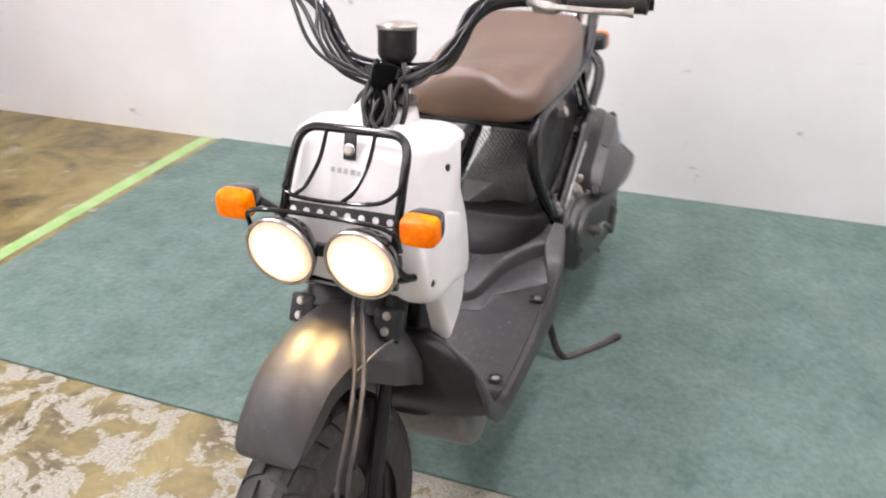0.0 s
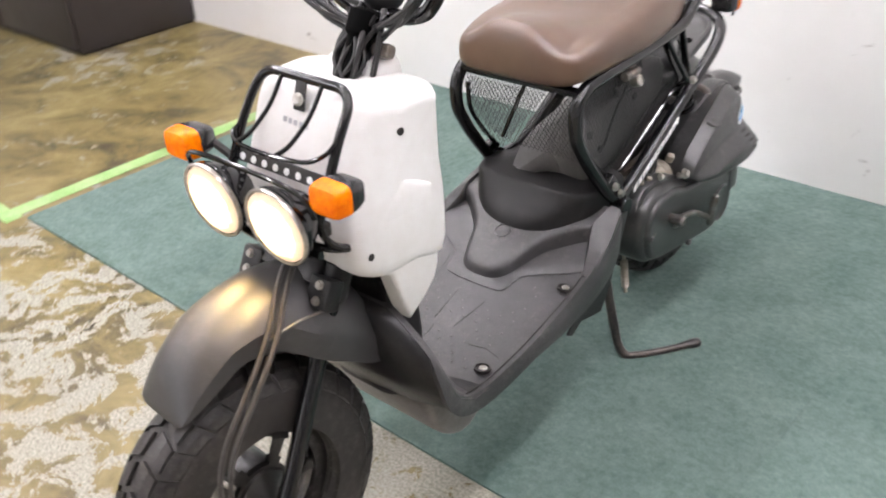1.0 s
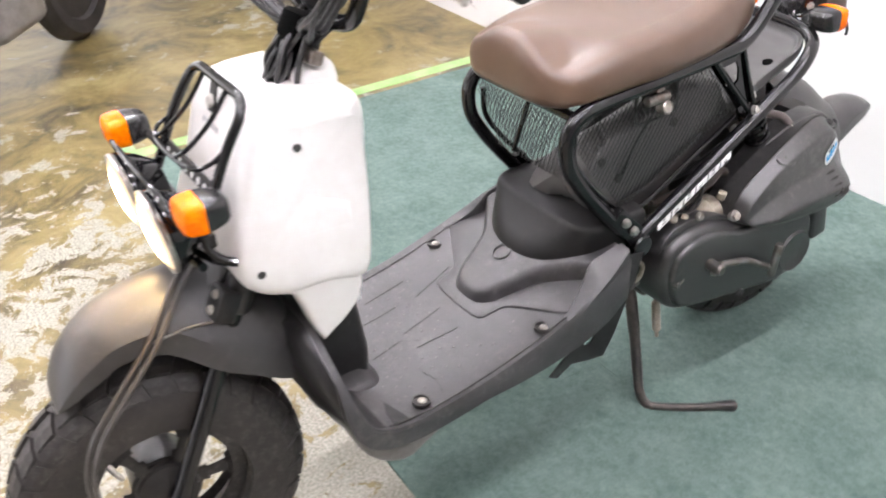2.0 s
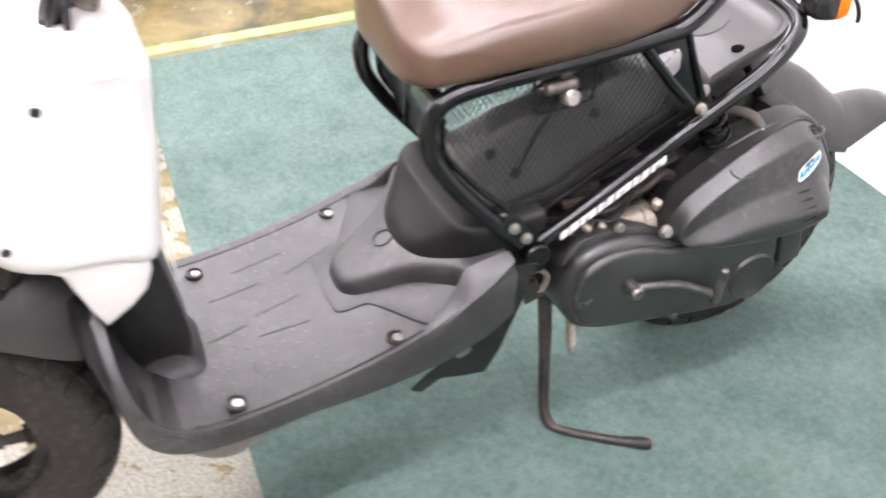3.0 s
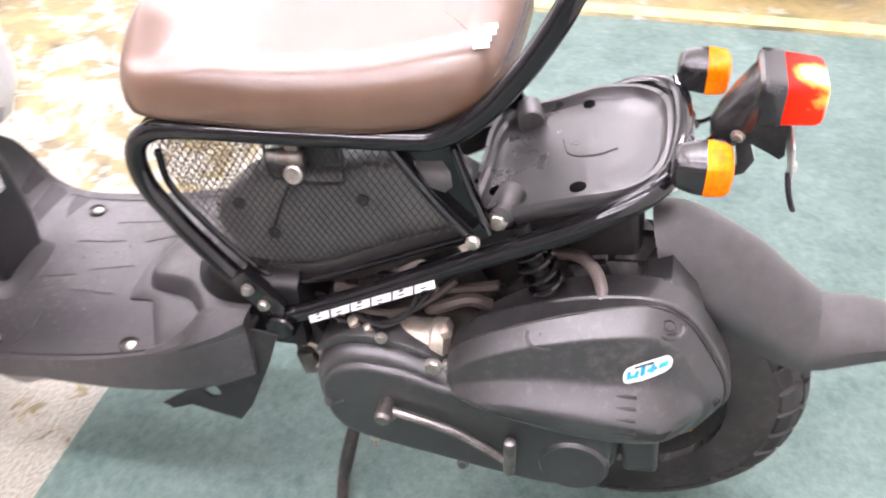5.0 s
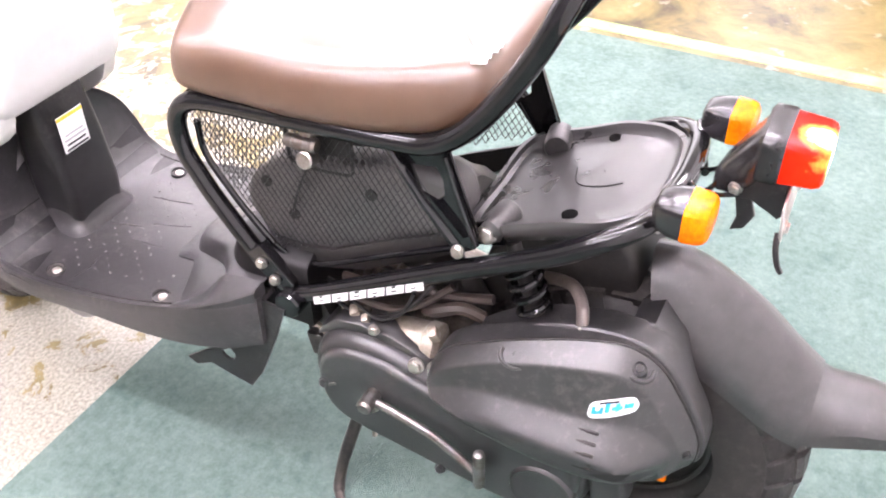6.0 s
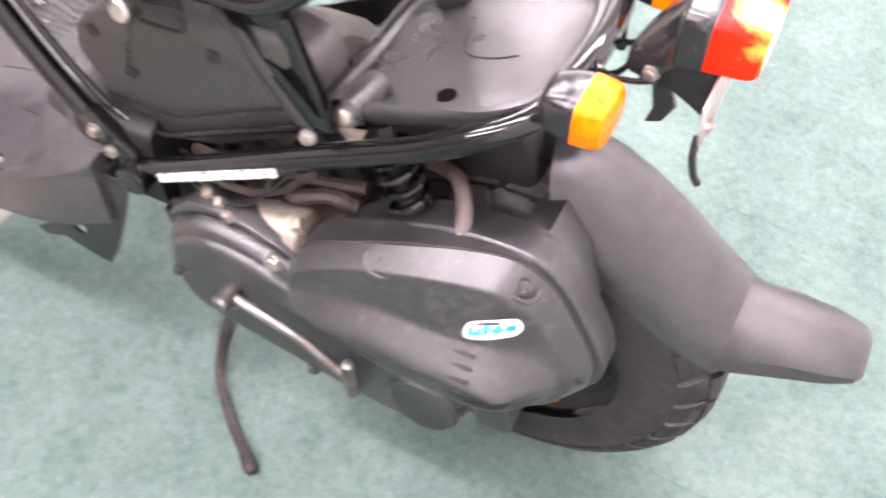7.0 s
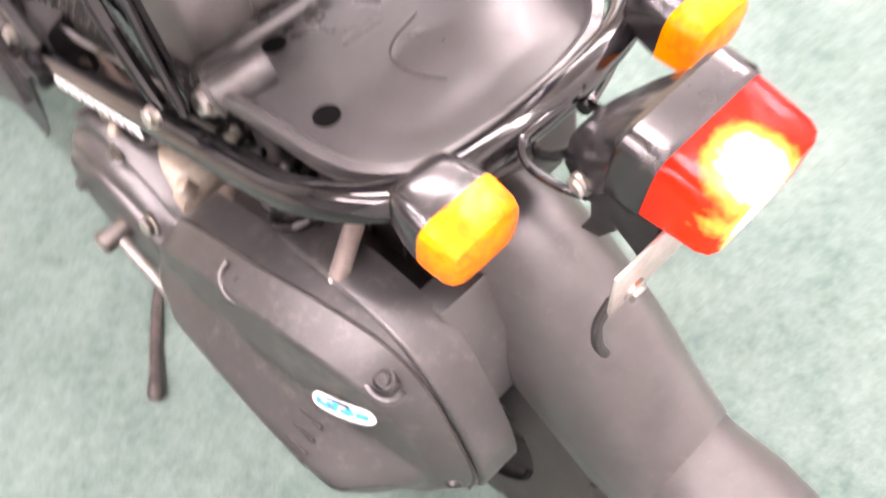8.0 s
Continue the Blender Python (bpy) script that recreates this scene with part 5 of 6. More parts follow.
def corner_mesh(sx):
    """The border of the tread, rising beside the arm of the hump to the rear corner."""
    rings = []
    for k in range(15):
        y = -0.574 + 0.1405 * k / 14
        w = table([(r[0], r[2]) for r in BOARD[9::-1]], y) - 0.0015
        up = table(((-0.574, -0.001), (-0.550, 0.0015), (-0.535, 0.005), (-0.520, 0.012), (-0.508, 0.023), (-0.497, 0.0325), (-0.465, 0.027), (-0.434, 0.019)), y)
        out = table(((-0.574, 0.001), (-0.53, 0.004), (-0.50, 0.008), (-0.466, 0.011), (-0.445, 0.015), (-0.434, 0.017)), y)
        d = deck(y) + 0.003
        n = table(((-0.574, 0.170), (-0.540, 0.158), (-0.510, 0.145), (-0.500, 0.142), (-0.434, 0.142)), y)
        rings.append([(sx * x, y, z) for x, z in ((n, d - 0.02), (n + 0.0005, d + up - 0.003), (n + 0.003, d + up), (w - 0.012, d + out + 0.35 * (up - out) * (k > 6)), (w - 0.004, d + out), (w, d + out - 0.004), (w + 0.001, d - 0.012), (w - 0.006, d - 0.030))])
    bm = bmesh.new()
    loft(bm, rings)
    return bm


for sx in (1, -1):
    part("tread_corner", corner_mesh(sx), M_BOARD, board, "rising rear corner of the floorboard", 40)
t = bmesh.new()
lathe(t, [(0.0165, -0.003), (0.0165, 0.0022), (0.0150, 0.0028), (0.0138, 0.0008), (0.0005, 0.0012)], (-0.004, -0.566, deck(-0.566) + 0.0290), (0, -0.36, 1), 24)
part("filler_cap", t, M_BOARD, board)


def drum_mesh():
    """A scoop-fronted cover: a round foot leaning back to a straight brow."""
    rings = []
    for z, f, k in ((0.335, 0.0, 1.0), (0.372, 0.0, 1.0), (0.392, 0.36, 1.0), (0.410, 0.70, 1.0), (0.422, 0.90, 1.0), (0.430, 0.99, 0.995), (0.4345, 1.0, 0.975), (0.437, 1.0, 0.94), (0.443, 1.0, 0.78), (0.450, 1.0, 0.5), (0.453, 1.0, 0.2)):
        n = 1.0 - 0.62 * f
        b, y0 = 0.104 + (0.100 - 0.104) * f, -0.450 + 0.045 * f
        ring = []
        for q in range(33):
            a = math.pi * q / 32
            ring.append((0.131 * k * math.copysign(abs(math.cos(a)) ** n, math.cos(a)), -0.39 + (y0 - b * math.sin(a) ** n + 0.39) * k, z))
        ring += [(-0.131 * k, -0.39 + 0.02 * k, z), (0.131 * k, -0.39 + 0.02 * k, z)]
        rings.append(ring)
    bm = bmesh.new()
    loft(bm, rings)
    return bm


part("battery_cover", drum_mesh(), M_SCOOP, scooter, "black scoop-fronted cover below the seat frame", 50)
BOX = [(-0.440, 0.425), (-0.474, 0.480), (-0.477, 0.508), (-0.463, 0.533), (-0.437, 0.556), (-0.4085, 0.569), (-0.326, 0.584), (-0.250, 0.603), (-0.205, 0.605), (-0.172, 0.588), (-0.175, 0.530), (-0.270, 0.465), (-0.355, 0.415), (-0.42, 0.41)]
box = part("luggage_box", prism(BOX, 0.040, 0.096, 0.012, 3, 3, True), M_BOX, scooter, "black plastic box under the seat", 50)
slope = bmesh.new()
loft(slope, [[(x, y, z - drop if z > 0.47 else z) for y, z in BOX] for x, drop in ((0.050, 0.004), (0.040, 0.006), (0.024, 0.016), (-0.030, 0.062), (-0.050, 0.074), (-0.052, 0.090))])
part("box_side", slope, M_BOX, box, "far half of the box, sloping down", 40)
part("lock_cable", tube([(0.116, -0.350, 0.600), (0.112, -0.366, 0.575), (0.107, -0.384, 0.540), (0.103, -0.400, 0.498)], 0.0022, 5, 8), M_CABLE, scooter, "thin black cable of the seat lock")
for y, z in ((-0.402, 0.490), (-0.440, 0.530), (-0.286, 0.555)):
    t = bmesh.new()
    lathe(t, [(0.008, -0.002), (0.008, 0.002), (0.0005, 0.002)], (0.0965, y, z), (1, 0, 0), 14)
    part("clip", t, M_DARK, box)
t = bmesh.new()
lathe(t, [(0.006, 0.0), (0.0085, 0.001), (0.0085, 0.012), (0.0098, 0.0135), (0.0098, 0.040), (0.007, 0.043)], (0.124, -0.378, 0.624), (0.06, 1, 0.06), 20)
part("seat_lock", t, M_STEEL, scooter, "worn metal seat lock housing")
part("lock_lug", block((0.012, 0.016, 0.020), (0.121, -0.350, 0.634), None, 0.003), M_STEEL, scooter)
part("lock_plate", block((0.003, 0.072, 0.034), (0.108, -0.335, 0.622), pose(0, 0, 0, 8, 0, 0), 0.001), M_DARK, scooter)
t = bmesh.new()
lathe(t, [(0.009, 0), (0.011, 0.002), (0.011, 0.018), (0.009, 0.020), (0.0085, 0.0185), (0.002, 0.0185)], (0.122, -0.346, 0.608), (1, 0, 0.25), 20)
part("lock_cylinder", t, M_CHROME, scooter)
part("lock_wire", tube([(0.112, -0.388, 0.640), (0.112, -0.387, 0.600), (0.112, -0.384, 0.587), (0.112, -0.375, 0.584), (0.112, -0.340, 0.583), (0.112, -0.309, 0.586), (0.112, -0.301, 0.590), (0.112, -0.299, 0.602), (0.112, -0.299, 0.645)], 0.0026, 4, 8), M_CABLE, scooter, "bent black wire bracket round the seat lock")
# dark sheets added to keep the gap below the mesh rail dark
for sx in (1, -1):
    part("gap_filler", prism([(-0.425, 0.405), (-0.300, 0.440), (-0.150, 0.525), (-0.140, 0.556), (-0.252, 0.506), (-0.345, 0.456), (-0.415, 0.445)], sx * 0.100, sx * 0.106, 0.001), M_DARK, scooter)
# post under the shield with its warning label
POST = [(-0.940, 0.275), (-0.866, 0.270), (-0.870, 0.420), (-0.900, 0.540), (-0.930, 0.545), (-0.955, 0.420)]
post = part("leg_post", prism(POST, -0.045, 0.062, 0.024, 4, 2, True), M_PLASTIC, scooter, "black post between shield and floorboard")
flare = bmesh.new()
loft(flare, [[(0.0085 + (0.0525 + d) * math.copysign(abs(math.cos(a)) ** 0.45, math.cos(a)), -0.904 + (0.0365 + d) * math.copysign(abs(math.sin(a)) ** 0.45, math.sin(a)), z)
             for a in [math.pi * q / 20 for q in range(40)]] for z, d in ((0.266, 0.020), (0.280, 0.0165), (0.286, 0.0110), (0.294, 0.0055), (0.306, 0.0025), (0.320, -0.001))])
part("post_collar", flare, M_BOARD, board, "flared foot round the post", 50)
label = part("warning_label", block((0.052, 0.0012, 0.062), (0.022, -0.8615, 0.452), pose(0, 0, 0, 0, 0, 0), 0.0004, 1), M_STICKER, post, "white warning label")
part("label_band", block((0.052, 0.0006, 0.006), (0.022, -0.8607, 0.479), None, 0), M_YELLOW, label)
for k in range(4):
    part("label_line", block((0.044 - 0.006 * (k % 2), 0.0006, 0.0035), (0.022, -0.8607, 0.437 + 0.008 * k - 0.012), None, 0), M_INK if k < 2 else M_GREYINK, label)
tank = part("fuel_tank", prism([(-0.938, 0.272), (-0.934, 0.232), (-0.915, 0.190), (-0.880, 0.158), (-0.840, 0.150), (-0.780, 0.180), (-0.70, 0.195), (-0.56, 0.220), (-0.55, 0.29), (-0.70, 0.270), (-0.86, 0.255), (-0.90, 0.262)], -0.130, 0.130, 0.032, 4, 2, True), M_TANK, scooter, "grey plastic fuel tank under the floorboard", 50)
# bracket of the folded pillion peg
PEG = [(-0.590, 0.205), (-0.575, 0.196), (-0.545, 0.212), (-0.511, 0.203), (-0.475, 0.196), (-0.452, 0.232), (-0.415, 0.318), (-0.395, 0.375), (-0.430, 0.380), (-0.470, 0.300), (-0.500, 0.262), (-0.545, 0.240)]
for sx in (1, -1):
    ring = [(-0.508 + 0.0125 * math.sin(a), 0.248 - 0.0125 * math.cos(a)) for a in [2 * math.pi * k / 16 for k in range(16)]]
    part("peg_bracket", pierced(PEG, ring, sx * 0.154, sx * 0.158), M_PLASTIC, scooter, "black pressed bracket below the floorboard")

# engine, gear case and air box
CASE = [(-0.352, 0.300), (-0.340, 0.350), (-0.300, 0.374), (-0.240, 0.374), (-0.170, 0.352), (-0.080, 0.345), (0.000, 0.336), (0.034, 0.295), (0.032, 0.235), (0.005, 0.190), (-0.040, 0.172), (-0.110, 0.180), (-0.200, 0.197), (-0.300, 0.218), (-0.338, 0.245)]
case = part("gear_case", prism(CASE, 0.05, 0.168, 0.018, 4, 3), M_CASE, scooter, "dark grey belt drive case", 40)
part("case_rib", prism([(y * 0.94 - 0.010, (z - 0.275) * 0.86 + 0.275) for y, z in CASE], 0.164, 0.1765, 0.010, 4, 3), M_CASE, case)
part("case_flange", prism([(-0.352, 0.345), (-0.320, 0.385), (-0.245, 0.386), (-0.185, 0.362), (-0.180, 0.346), (-0.250, 0.365), (-0.310, 0.366)], 0.10, 0.150, 0.004, 2, 2), M_CASE, case)
t = bmesh.new()
lathe(t, [(0.044, 0.150), (0.044, 0.176), (0.040, 0.181), (0.034, 0.178), (0.0005, 0.180)], (0, -0.020, 0.238), (1, 0, 0), 36)
part("case_cap", t, M_CASE, case, "round cap on the gear case")
bolt(case, (0.170, -0.194, 0.376), (1, 0, 0.3), 0.0085, 0.008)
for y, z in ((-0.262, 0.392), (-0.180, 0.362), (-0.33, 0.29), (-0.16, 0.205)):
    bolt(case, (0.152 if z > 0.35 else 0.1765, y, z), (1, 0, 0.2), 0.0062, 0.006, None if z > 0.35 else M_CASE)
part("case_mark", block((0.002, 0.014, 0.004), (0.1775, -0.318, 0.292), pose(0, 0, 0, 35, 0, 0), 0.0005, 1), M_STEEL, case)

AIR = [(-0.172, 0.345), (-0.166, 0.376), (-0.142, 0.406), (-0.100, 0.440), (-0.050, 0.466), (-0.002, 0.479), (0.054, 0.483), (0.088, 0.468), (0.120, 0.426), (0.146, 0.374), (0.150, 0.336), (0.130, 0.312), (0.080, 0.298), (0.000, 0.300), (-0.105, 0.322), (-0.150, 0.332)]
# rings of (x, y, z) round the cover: the seam, the edge of the sloping shoulder, the foot of the steep face, the flared bulge below
SEAM = [(0.152, -0.180, 0.354), (0.153, -0.164, 0.404), (0.151, -0.104, 0.441), (0.146, -0.045, 0.465), (0.137, 0.008, 0.478), (0.130, 0.050, 0.480), (0.126, 0.087, 0.460), (0.125, 0.117, 0.417), (0.126, 0.142, 0.368),
        (0.128, 0.142, 0.330), (0.140, 0.107, 0.306), (0.150, 0.040, 0.303), (0.150, -0.040, 0.311), (0.150, -0.122, 0.325)]
EDGE = [(0.177, -0.174, 0.356), (0.180, -0.160, 0.392), (0.178, -0.104, 0.428), (0.174, -0.045, 0.449), (0.169, 0.008, 0.461), (0.163, 0.048, 0.463), (0.156, 0.077, 0.447), (0.151, 0.101, 0.408), (0.147, 0.124, 0.366),
        (0.149, 0.126, 0.334), (0.165, 0.100, 0.314), (0.178, 0.040, 0.314), (0.178, -0.040, 0.320), (0.174, -0.118, 0.332)]
FOOT = [(0.181, -0.170, 0.354), (0.184, -0.155, 0.372), (0.184, -0.100, 0.391), (0.183, -0.045, 0.399), (0.180, 0.008, 0.402), (0.175, 0.048, 0.401), (0.168, 0.074, 0.397), (0.160, 0.097, 0.385), (0.153, 0.117, 0.362),
        (0.155, 0.118, 0.339), (0.172, 0.094, 0.325), (0.186, 0.040, 0.325), (0.186, -0.040, 0.330), (0.180, -0.117, 0.337)]
BULGE = [(0.191, -0.164, 0.351), (0.198, -0.148, 0.359), (0.206, -0.100, 0.368), (0.212, -0.045, 0.371), (0.214, 0.008, 0.371), (0.211, 0.048, 0.370), (0.202, 0.072, 0.369), (0.188, 0.092, 0.364), (0.171, 0.108, 0.356),
         (0.170, 0.106, 0.344), (0.194, 0.085, 0.336), (0.209, 0.040, 0.336), (0.210, -0.040, 0.338), (0.200, -0.117, 0.342)]


def cover_mesh():
    """The cover: a broad sloping shoulder, a face that leans outwards, a rounded bulge below."""
    a, b, f, c = (smooth_path(r, 5, True) for r in (SEAM, EDGE, FOOT, BULGE))
    inner = [p.lerp(Vector((0.209, max(-0.11, min(0.07, p.y)), 0.356)), 0.6) + Vector((0.002, 0, 0)) for p in c]
    back = [Vector((0.118, p.y, p.z)) for p in a]

    def bend(p, q, r, k):
        p, r = q.lerp(p, k), q.lerp(r, k)
        return [p.lerp(q, t).lerp(q.lerp(r, t), t) for t in (0.0, 0.33, 0.67, 1.0)]
    rings = list(zip(*[[w] + bend(w, p, q, 0.08) + bend(p, q, g, 0.09) + bend(q, g, r, 0.14) + bend(g, r, m, 0.30) + [m] for w, p, q, g, r, m in zip(back, a, b, f, c, inner)]))
    bm = bmesh.new()
    loft(bm, rings)
    return bm


def cover_x(y, z):
    """How far out the leaning face stands at (y, z)."""
    def at(ring):
        rows = ring[1:8]
        return [float(np.interp(y, [p[1] for p in rows], [p[k] for p in rows])) for k in (0, 2)]
    (x1, z1), (x2, z2) = at(EDGE), at(FOOT)
    return x2 + (x1 - x2) * (z - z2) / (z1 - z2)


def on_cover(bm):
    """Lays a flat cutting against the leaning face."""
    for v in bm.verts:
        v.co.x += cover_x(v.co.y, v.co.z)
    return bm


air = part("air_box", cover_mesh(), M_CASE, scooter, "dark grey air cleaner box", 40)
part("air_box_base", prism(AIR, 0.086, 0.124, 0.005, 3, 3), M_CASE, air)
part("cover_seam", tube([(x + 0.0005, y, z) for x, y, z in SEAM[:10]], 0.0017, 6, 6), M_DARK, air)
SLOPE = Vector((0.50, 0, 0.86))
for at, r in (((0.163, -0.068, 0.4445), 0.0085), ((0.1445, 0.067, 0.4660), 0.0085), ((0.139, 0.133, 0.350), 0.0075)):
    t = bmesh.new()
    n = SLOPE if at[2] > 0.4 else Vector((0.75, 0.62, -0.1))
    lathe(t, [(r, -0.010), (r, 0.0012), (r * 0.86, 0.0020), (r * 0.72, -0.0010), (0.0045, -0.0012), (0.0045, 0.0025), (0.0005, 0.0030)], at, n, 20)
    part("screw_boss", t, M_CASE, air)
    t = bmesh.new()
    lathe(t, [(0.0043, 0.0022), (0.0040, 0.0034), (0.0005, 0.0036)], at, n, 12)
    part("screw", t, M_DARK, air)
for at, w in (((0.163, -0.068, 0.4440), 0.015), ((0.1445, 0.067, 0.4655), 0.013)):
    down = Vector((0.86, 0, -0.50))
    part("pocket_lip", tube([Vector(at) + Vector((0, 1, 0)) * w * math.sin(a) * 1.25 + down * w * math.cos(a) for a in [radians(g) for g in (-105, -70, -35, 0, 35, 70, 105)]], 0.0030, 5, 8), M_CASE, air)
t = bmesh.new()
lathe(t, [(0.007, -0.002), (0.007, 0.0008), (0.005, 0.0012), (0.0005, -0.0004)], (cover_x(-0.036, 0.388), -0.036, 0.388), (0.9, 0, 0.42), 16)
part("plug", t, M_DARK, air)
# thin dark bars: the shade of the slots is put into their colour
for k in range(5):
    z = 0.392 - 0.0088 * k
    part("vent_slot", block((0.004, 0.024, 0.0042), (-0.0012 + table(((0.345, 0.209), (0.357, 0.2115), (0.371, 0.2115), (0.380, 0.202), (0.392, 0.189)), z), 0.031 + k * 0.0008, z), pose(0, 0, 0, 4, 0, 0), 0.001, 1), M_DARK, air)
sticker = part("oval_sticker", on_cover(prism([(0.025, 0.4115), (0.027, 0.423), (0.037, 0.430), (0.065, 0.440), (0.073, 0.438), (0.076, 0.429), (0.068, 0.419), (0.037, 0.4065), (0.028, 0.4055)], 0.0022, 0.0032, 0, 1, 3)), M_STICKER, air, "white oval sticker with cyan shapes")
for y0, y1, h, up in ((0.029, 0.041, 0.0040, 0.0), (0.029, 0.033, 0.010, 0.0), (0.0375, 0.041, 0.0085, 0.0), (0.043, 0.0475, 0.0120, 0.001), (0.050, 0.060, 0.0040, 0.003), (0.0535, 0.0575, 0.010, 0.001), (0.062, 0.071, 0.006, 0.003)):
    def tilt(y, dz):
        return (y, 0.4105 + up + dz + (y - 0.03) * 0.36)
    part("print_bar", on_cover(prism([tilt(y0, 0), tilt(y1, 0), tilt(y1, h), tilt(y0, h)], 0.0028, 0.0038, 0)), M_CYAN, sticker)
part("print_bar", on_cover(prism([(0.036, 0.4255), (0.056, 0.4325), (0.056, 0.4345), (0.036, 0.4275)], 0.0028, 0.0038, 0)), M_INK, sticker)
part("breather", block((0.050, 0.042, 0.080), (0.146, 0.056, 0.276), pose(0, 0, 0, 8, 0, 0), 0.007, 3), M_CASE, air, "grey drain stub of the air box")
# the cap takes over the glow added to the amber material
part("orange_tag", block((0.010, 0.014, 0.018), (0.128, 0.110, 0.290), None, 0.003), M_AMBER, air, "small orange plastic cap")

# kick lever
KICK = [(0.187, -0.255, 0.304), (0.188, -0.215, 0.296), (0.188, -0.168, 0.282), (0.188, -0.125, 0.256), (0.190, -0.098, 0.240)]
kick = part("kick_lever", tube(KICK, 0.0062, 5, 10), M_STEEL, scooter, "worn steel kick starter lever")
t = bmesh.new()
lathe(t, [(0.009, 0), (0.0105, 0.004), (0.011, 0.030), (0.008, 0.034)], (0.173, -0.253, 0.304), (1, 0, 0), 18)
part("lever_boss", t, M_STEEL, kick)
t = bmesh.new()
lathe(t, [(0.0065, -0.012), (0.0075, -0.008), (0.0078, 0.052), (0.0068, 0.058), (0.002, 0.060)], (0.193, -0.097, 0.236), (0.10, 0.02, 1), 16)
part("lever_peg", t, M_STEEL, kick)
bolt(kick, (0.186, -0.249, 0.290), (1, 0, 0), 0.006, 0.006)

# cylinder, hoses, shock absorber behind the frame
eng = part("engine_block", prism([(-0.345, 0.320), (-0.320, 0.372), (-0.280, 0.384), (-0.225, 0.382), (-0.165, 0.362), (-0.150, 0.320), (-0.180, 0.270), (-0.300, 0.260)], -0.07, 0.118, 0.012, 3, 2, True), M_ALU, scooter, "dirty cast aluminium engine block", 45)
part("cylinder", block((0.09, 0.14, 0.10), (0.0, -0.30, 0.335), pose(0, 0, 0, -20, 0, 0), 0.015, 3), M_ALU, eng)
for k in range(5):
    part("fin", block((0.11, 0.004, 0.11), (0.0, -0.355 + k * 0.014, 0.335 + k * 0.003), pose(0, 0, 0, -20, 0, 0), 0.001, 1), M_ALU, eng)
t = bmesh.new()
lathe(t, [(0.010, 0.0), (0.019, 0.001), (0.0225, 0.004), (0.0235, 0.018), (0.027, 0.020), (0.0275, 0.030), (0.0255, 0.033), (0.026, 0.098), (0.0285, 0.101), (0.0285, 0.116), (0.020, 0.122)], (0.116, -0.306, 0.360), (-0.02, 1, 0.02), 28)
part("crankcase_end", t, M_PALE, eng, "pale cast metal end of the crankcase")
for at, size in (((0.128, -0.302, 0.386), 0.014), ((0.137, -0.282, 0.389), 0.010), ((0.118, -0.322, 0.378), 0.012), ((0.132, -0.188, 0.398), 0.013), ((0.108, -0.262, 0.392), 0.011)):
    part("casting_lug", block((size * 1.2, size, size * 1.5), at, pose(0, 0, 0, 20, 15, 30), size * 0.3), M_PALE, eng)
for pts, r, mat in (([(0.118, -0.350, 0.405), (0.126, -0.305, 0.412), (0.120, -0.255, 0.405), (0.110, -0.215, 0.420), (0.096, -0.180, 0.450)], 0.0050, M_BROWN),
                    ([(0.104, -0.330, 0.420), (0.112, -0.280, 0.428), (0.106, -0.225, 0.440), (0.090, -0.180, 0.430), (0.085, -0.130, 0.440)], 0.0065, M_BROWN),
                    ([(0.098, -0.345, 0.395), (0.120, -0.322, 0.408), (0.131, -0.290, 0.400), (0.136, -0.262, 0.396), (0.128, -0.236, 0.410), (0.118, -0.222, 0.440)], 0.0024, M_CABLE),
                    ([(0.070, -0.300, 0.425), (0.100, -0.250, 0.450), (0.104, -0.200, 0.470), (0.100, -0.160, 0.480)], 0.0042, M_CABLE),
                    ([(0.100, -0.215, 0.402), (0.108, -0.195, 0.416), (0.100, -0.165, 0.424), (0.092, -0.140, 0.412)], 0.0085, M_BROWN)):
    part("hose", tube(pts, r, 6, 8), mat, eng)
part("intake", tube([(0.06, -0.155, 0.395), (0.05, -0.19, 0.432), (0.03, -0.235, 0.440), (0.02, -0.28, 0.41)], 0.018, 5, 14), M_DARK, eng, "black rubber intake")
part("throttle_body", block((0.06, 0.055, 0.05), (0.065, -0.205, 0.412), pose(0, 0, 0, 20, 0, 20), 0.010, 3), M_DARK, eng)
part("inner_guard", prism([(-0.16, 0.38), (-0.16, 0.47), (-0.07, 0.535), (0.00, 0.545), (0.03, 0.48), (0.00, 0.40)], -0.10, 0.035, 0.01, 2, 2, True), M_DARK, scooter, "dull black inner mudguard", 45)
part("guard_lug", prism([(0.034, 0.440), (0.040, 0.478), (0.066, 0.486), (0.098, 0.456), (0.120, 0.400), (0.096, 0.390)], 0.046, 0.092, 0.006, 3), M_CASE, scooter, "grey plastic lug of the rear mudguard")
shock_lo, shock_hi = Vector((0.104, -0.048, 0.405)), Vector((0.094, -0.100, 0.530))
coil = []
for k in range(8 * 14 + 1):
    a, f = 2 * math.pi * k / 14, k / (8 * 14)
    x, y, z = basis(shock_hi - shock_lo)
    coil.append(shock_lo + (shock_hi - shock_lo) * f + (x * math.cos(a) + y * math.sin(a)) * 0.0195)
shock = bmesh.new()
lathe(shock, [(0.012, -0.02), (0.012, 0.07), (0.009, 0.072), (0.009, 0.15)], shock_lo, shock_hi - shock_lo, 16)
shock = part("shock_absorber", shock, M_DARK, scooter, "black shock absorber with coil spring")
part("coil_spring", sweep(bmesh.new(), coil, 0.0042, 8), M_BLACKPAINT, shock)
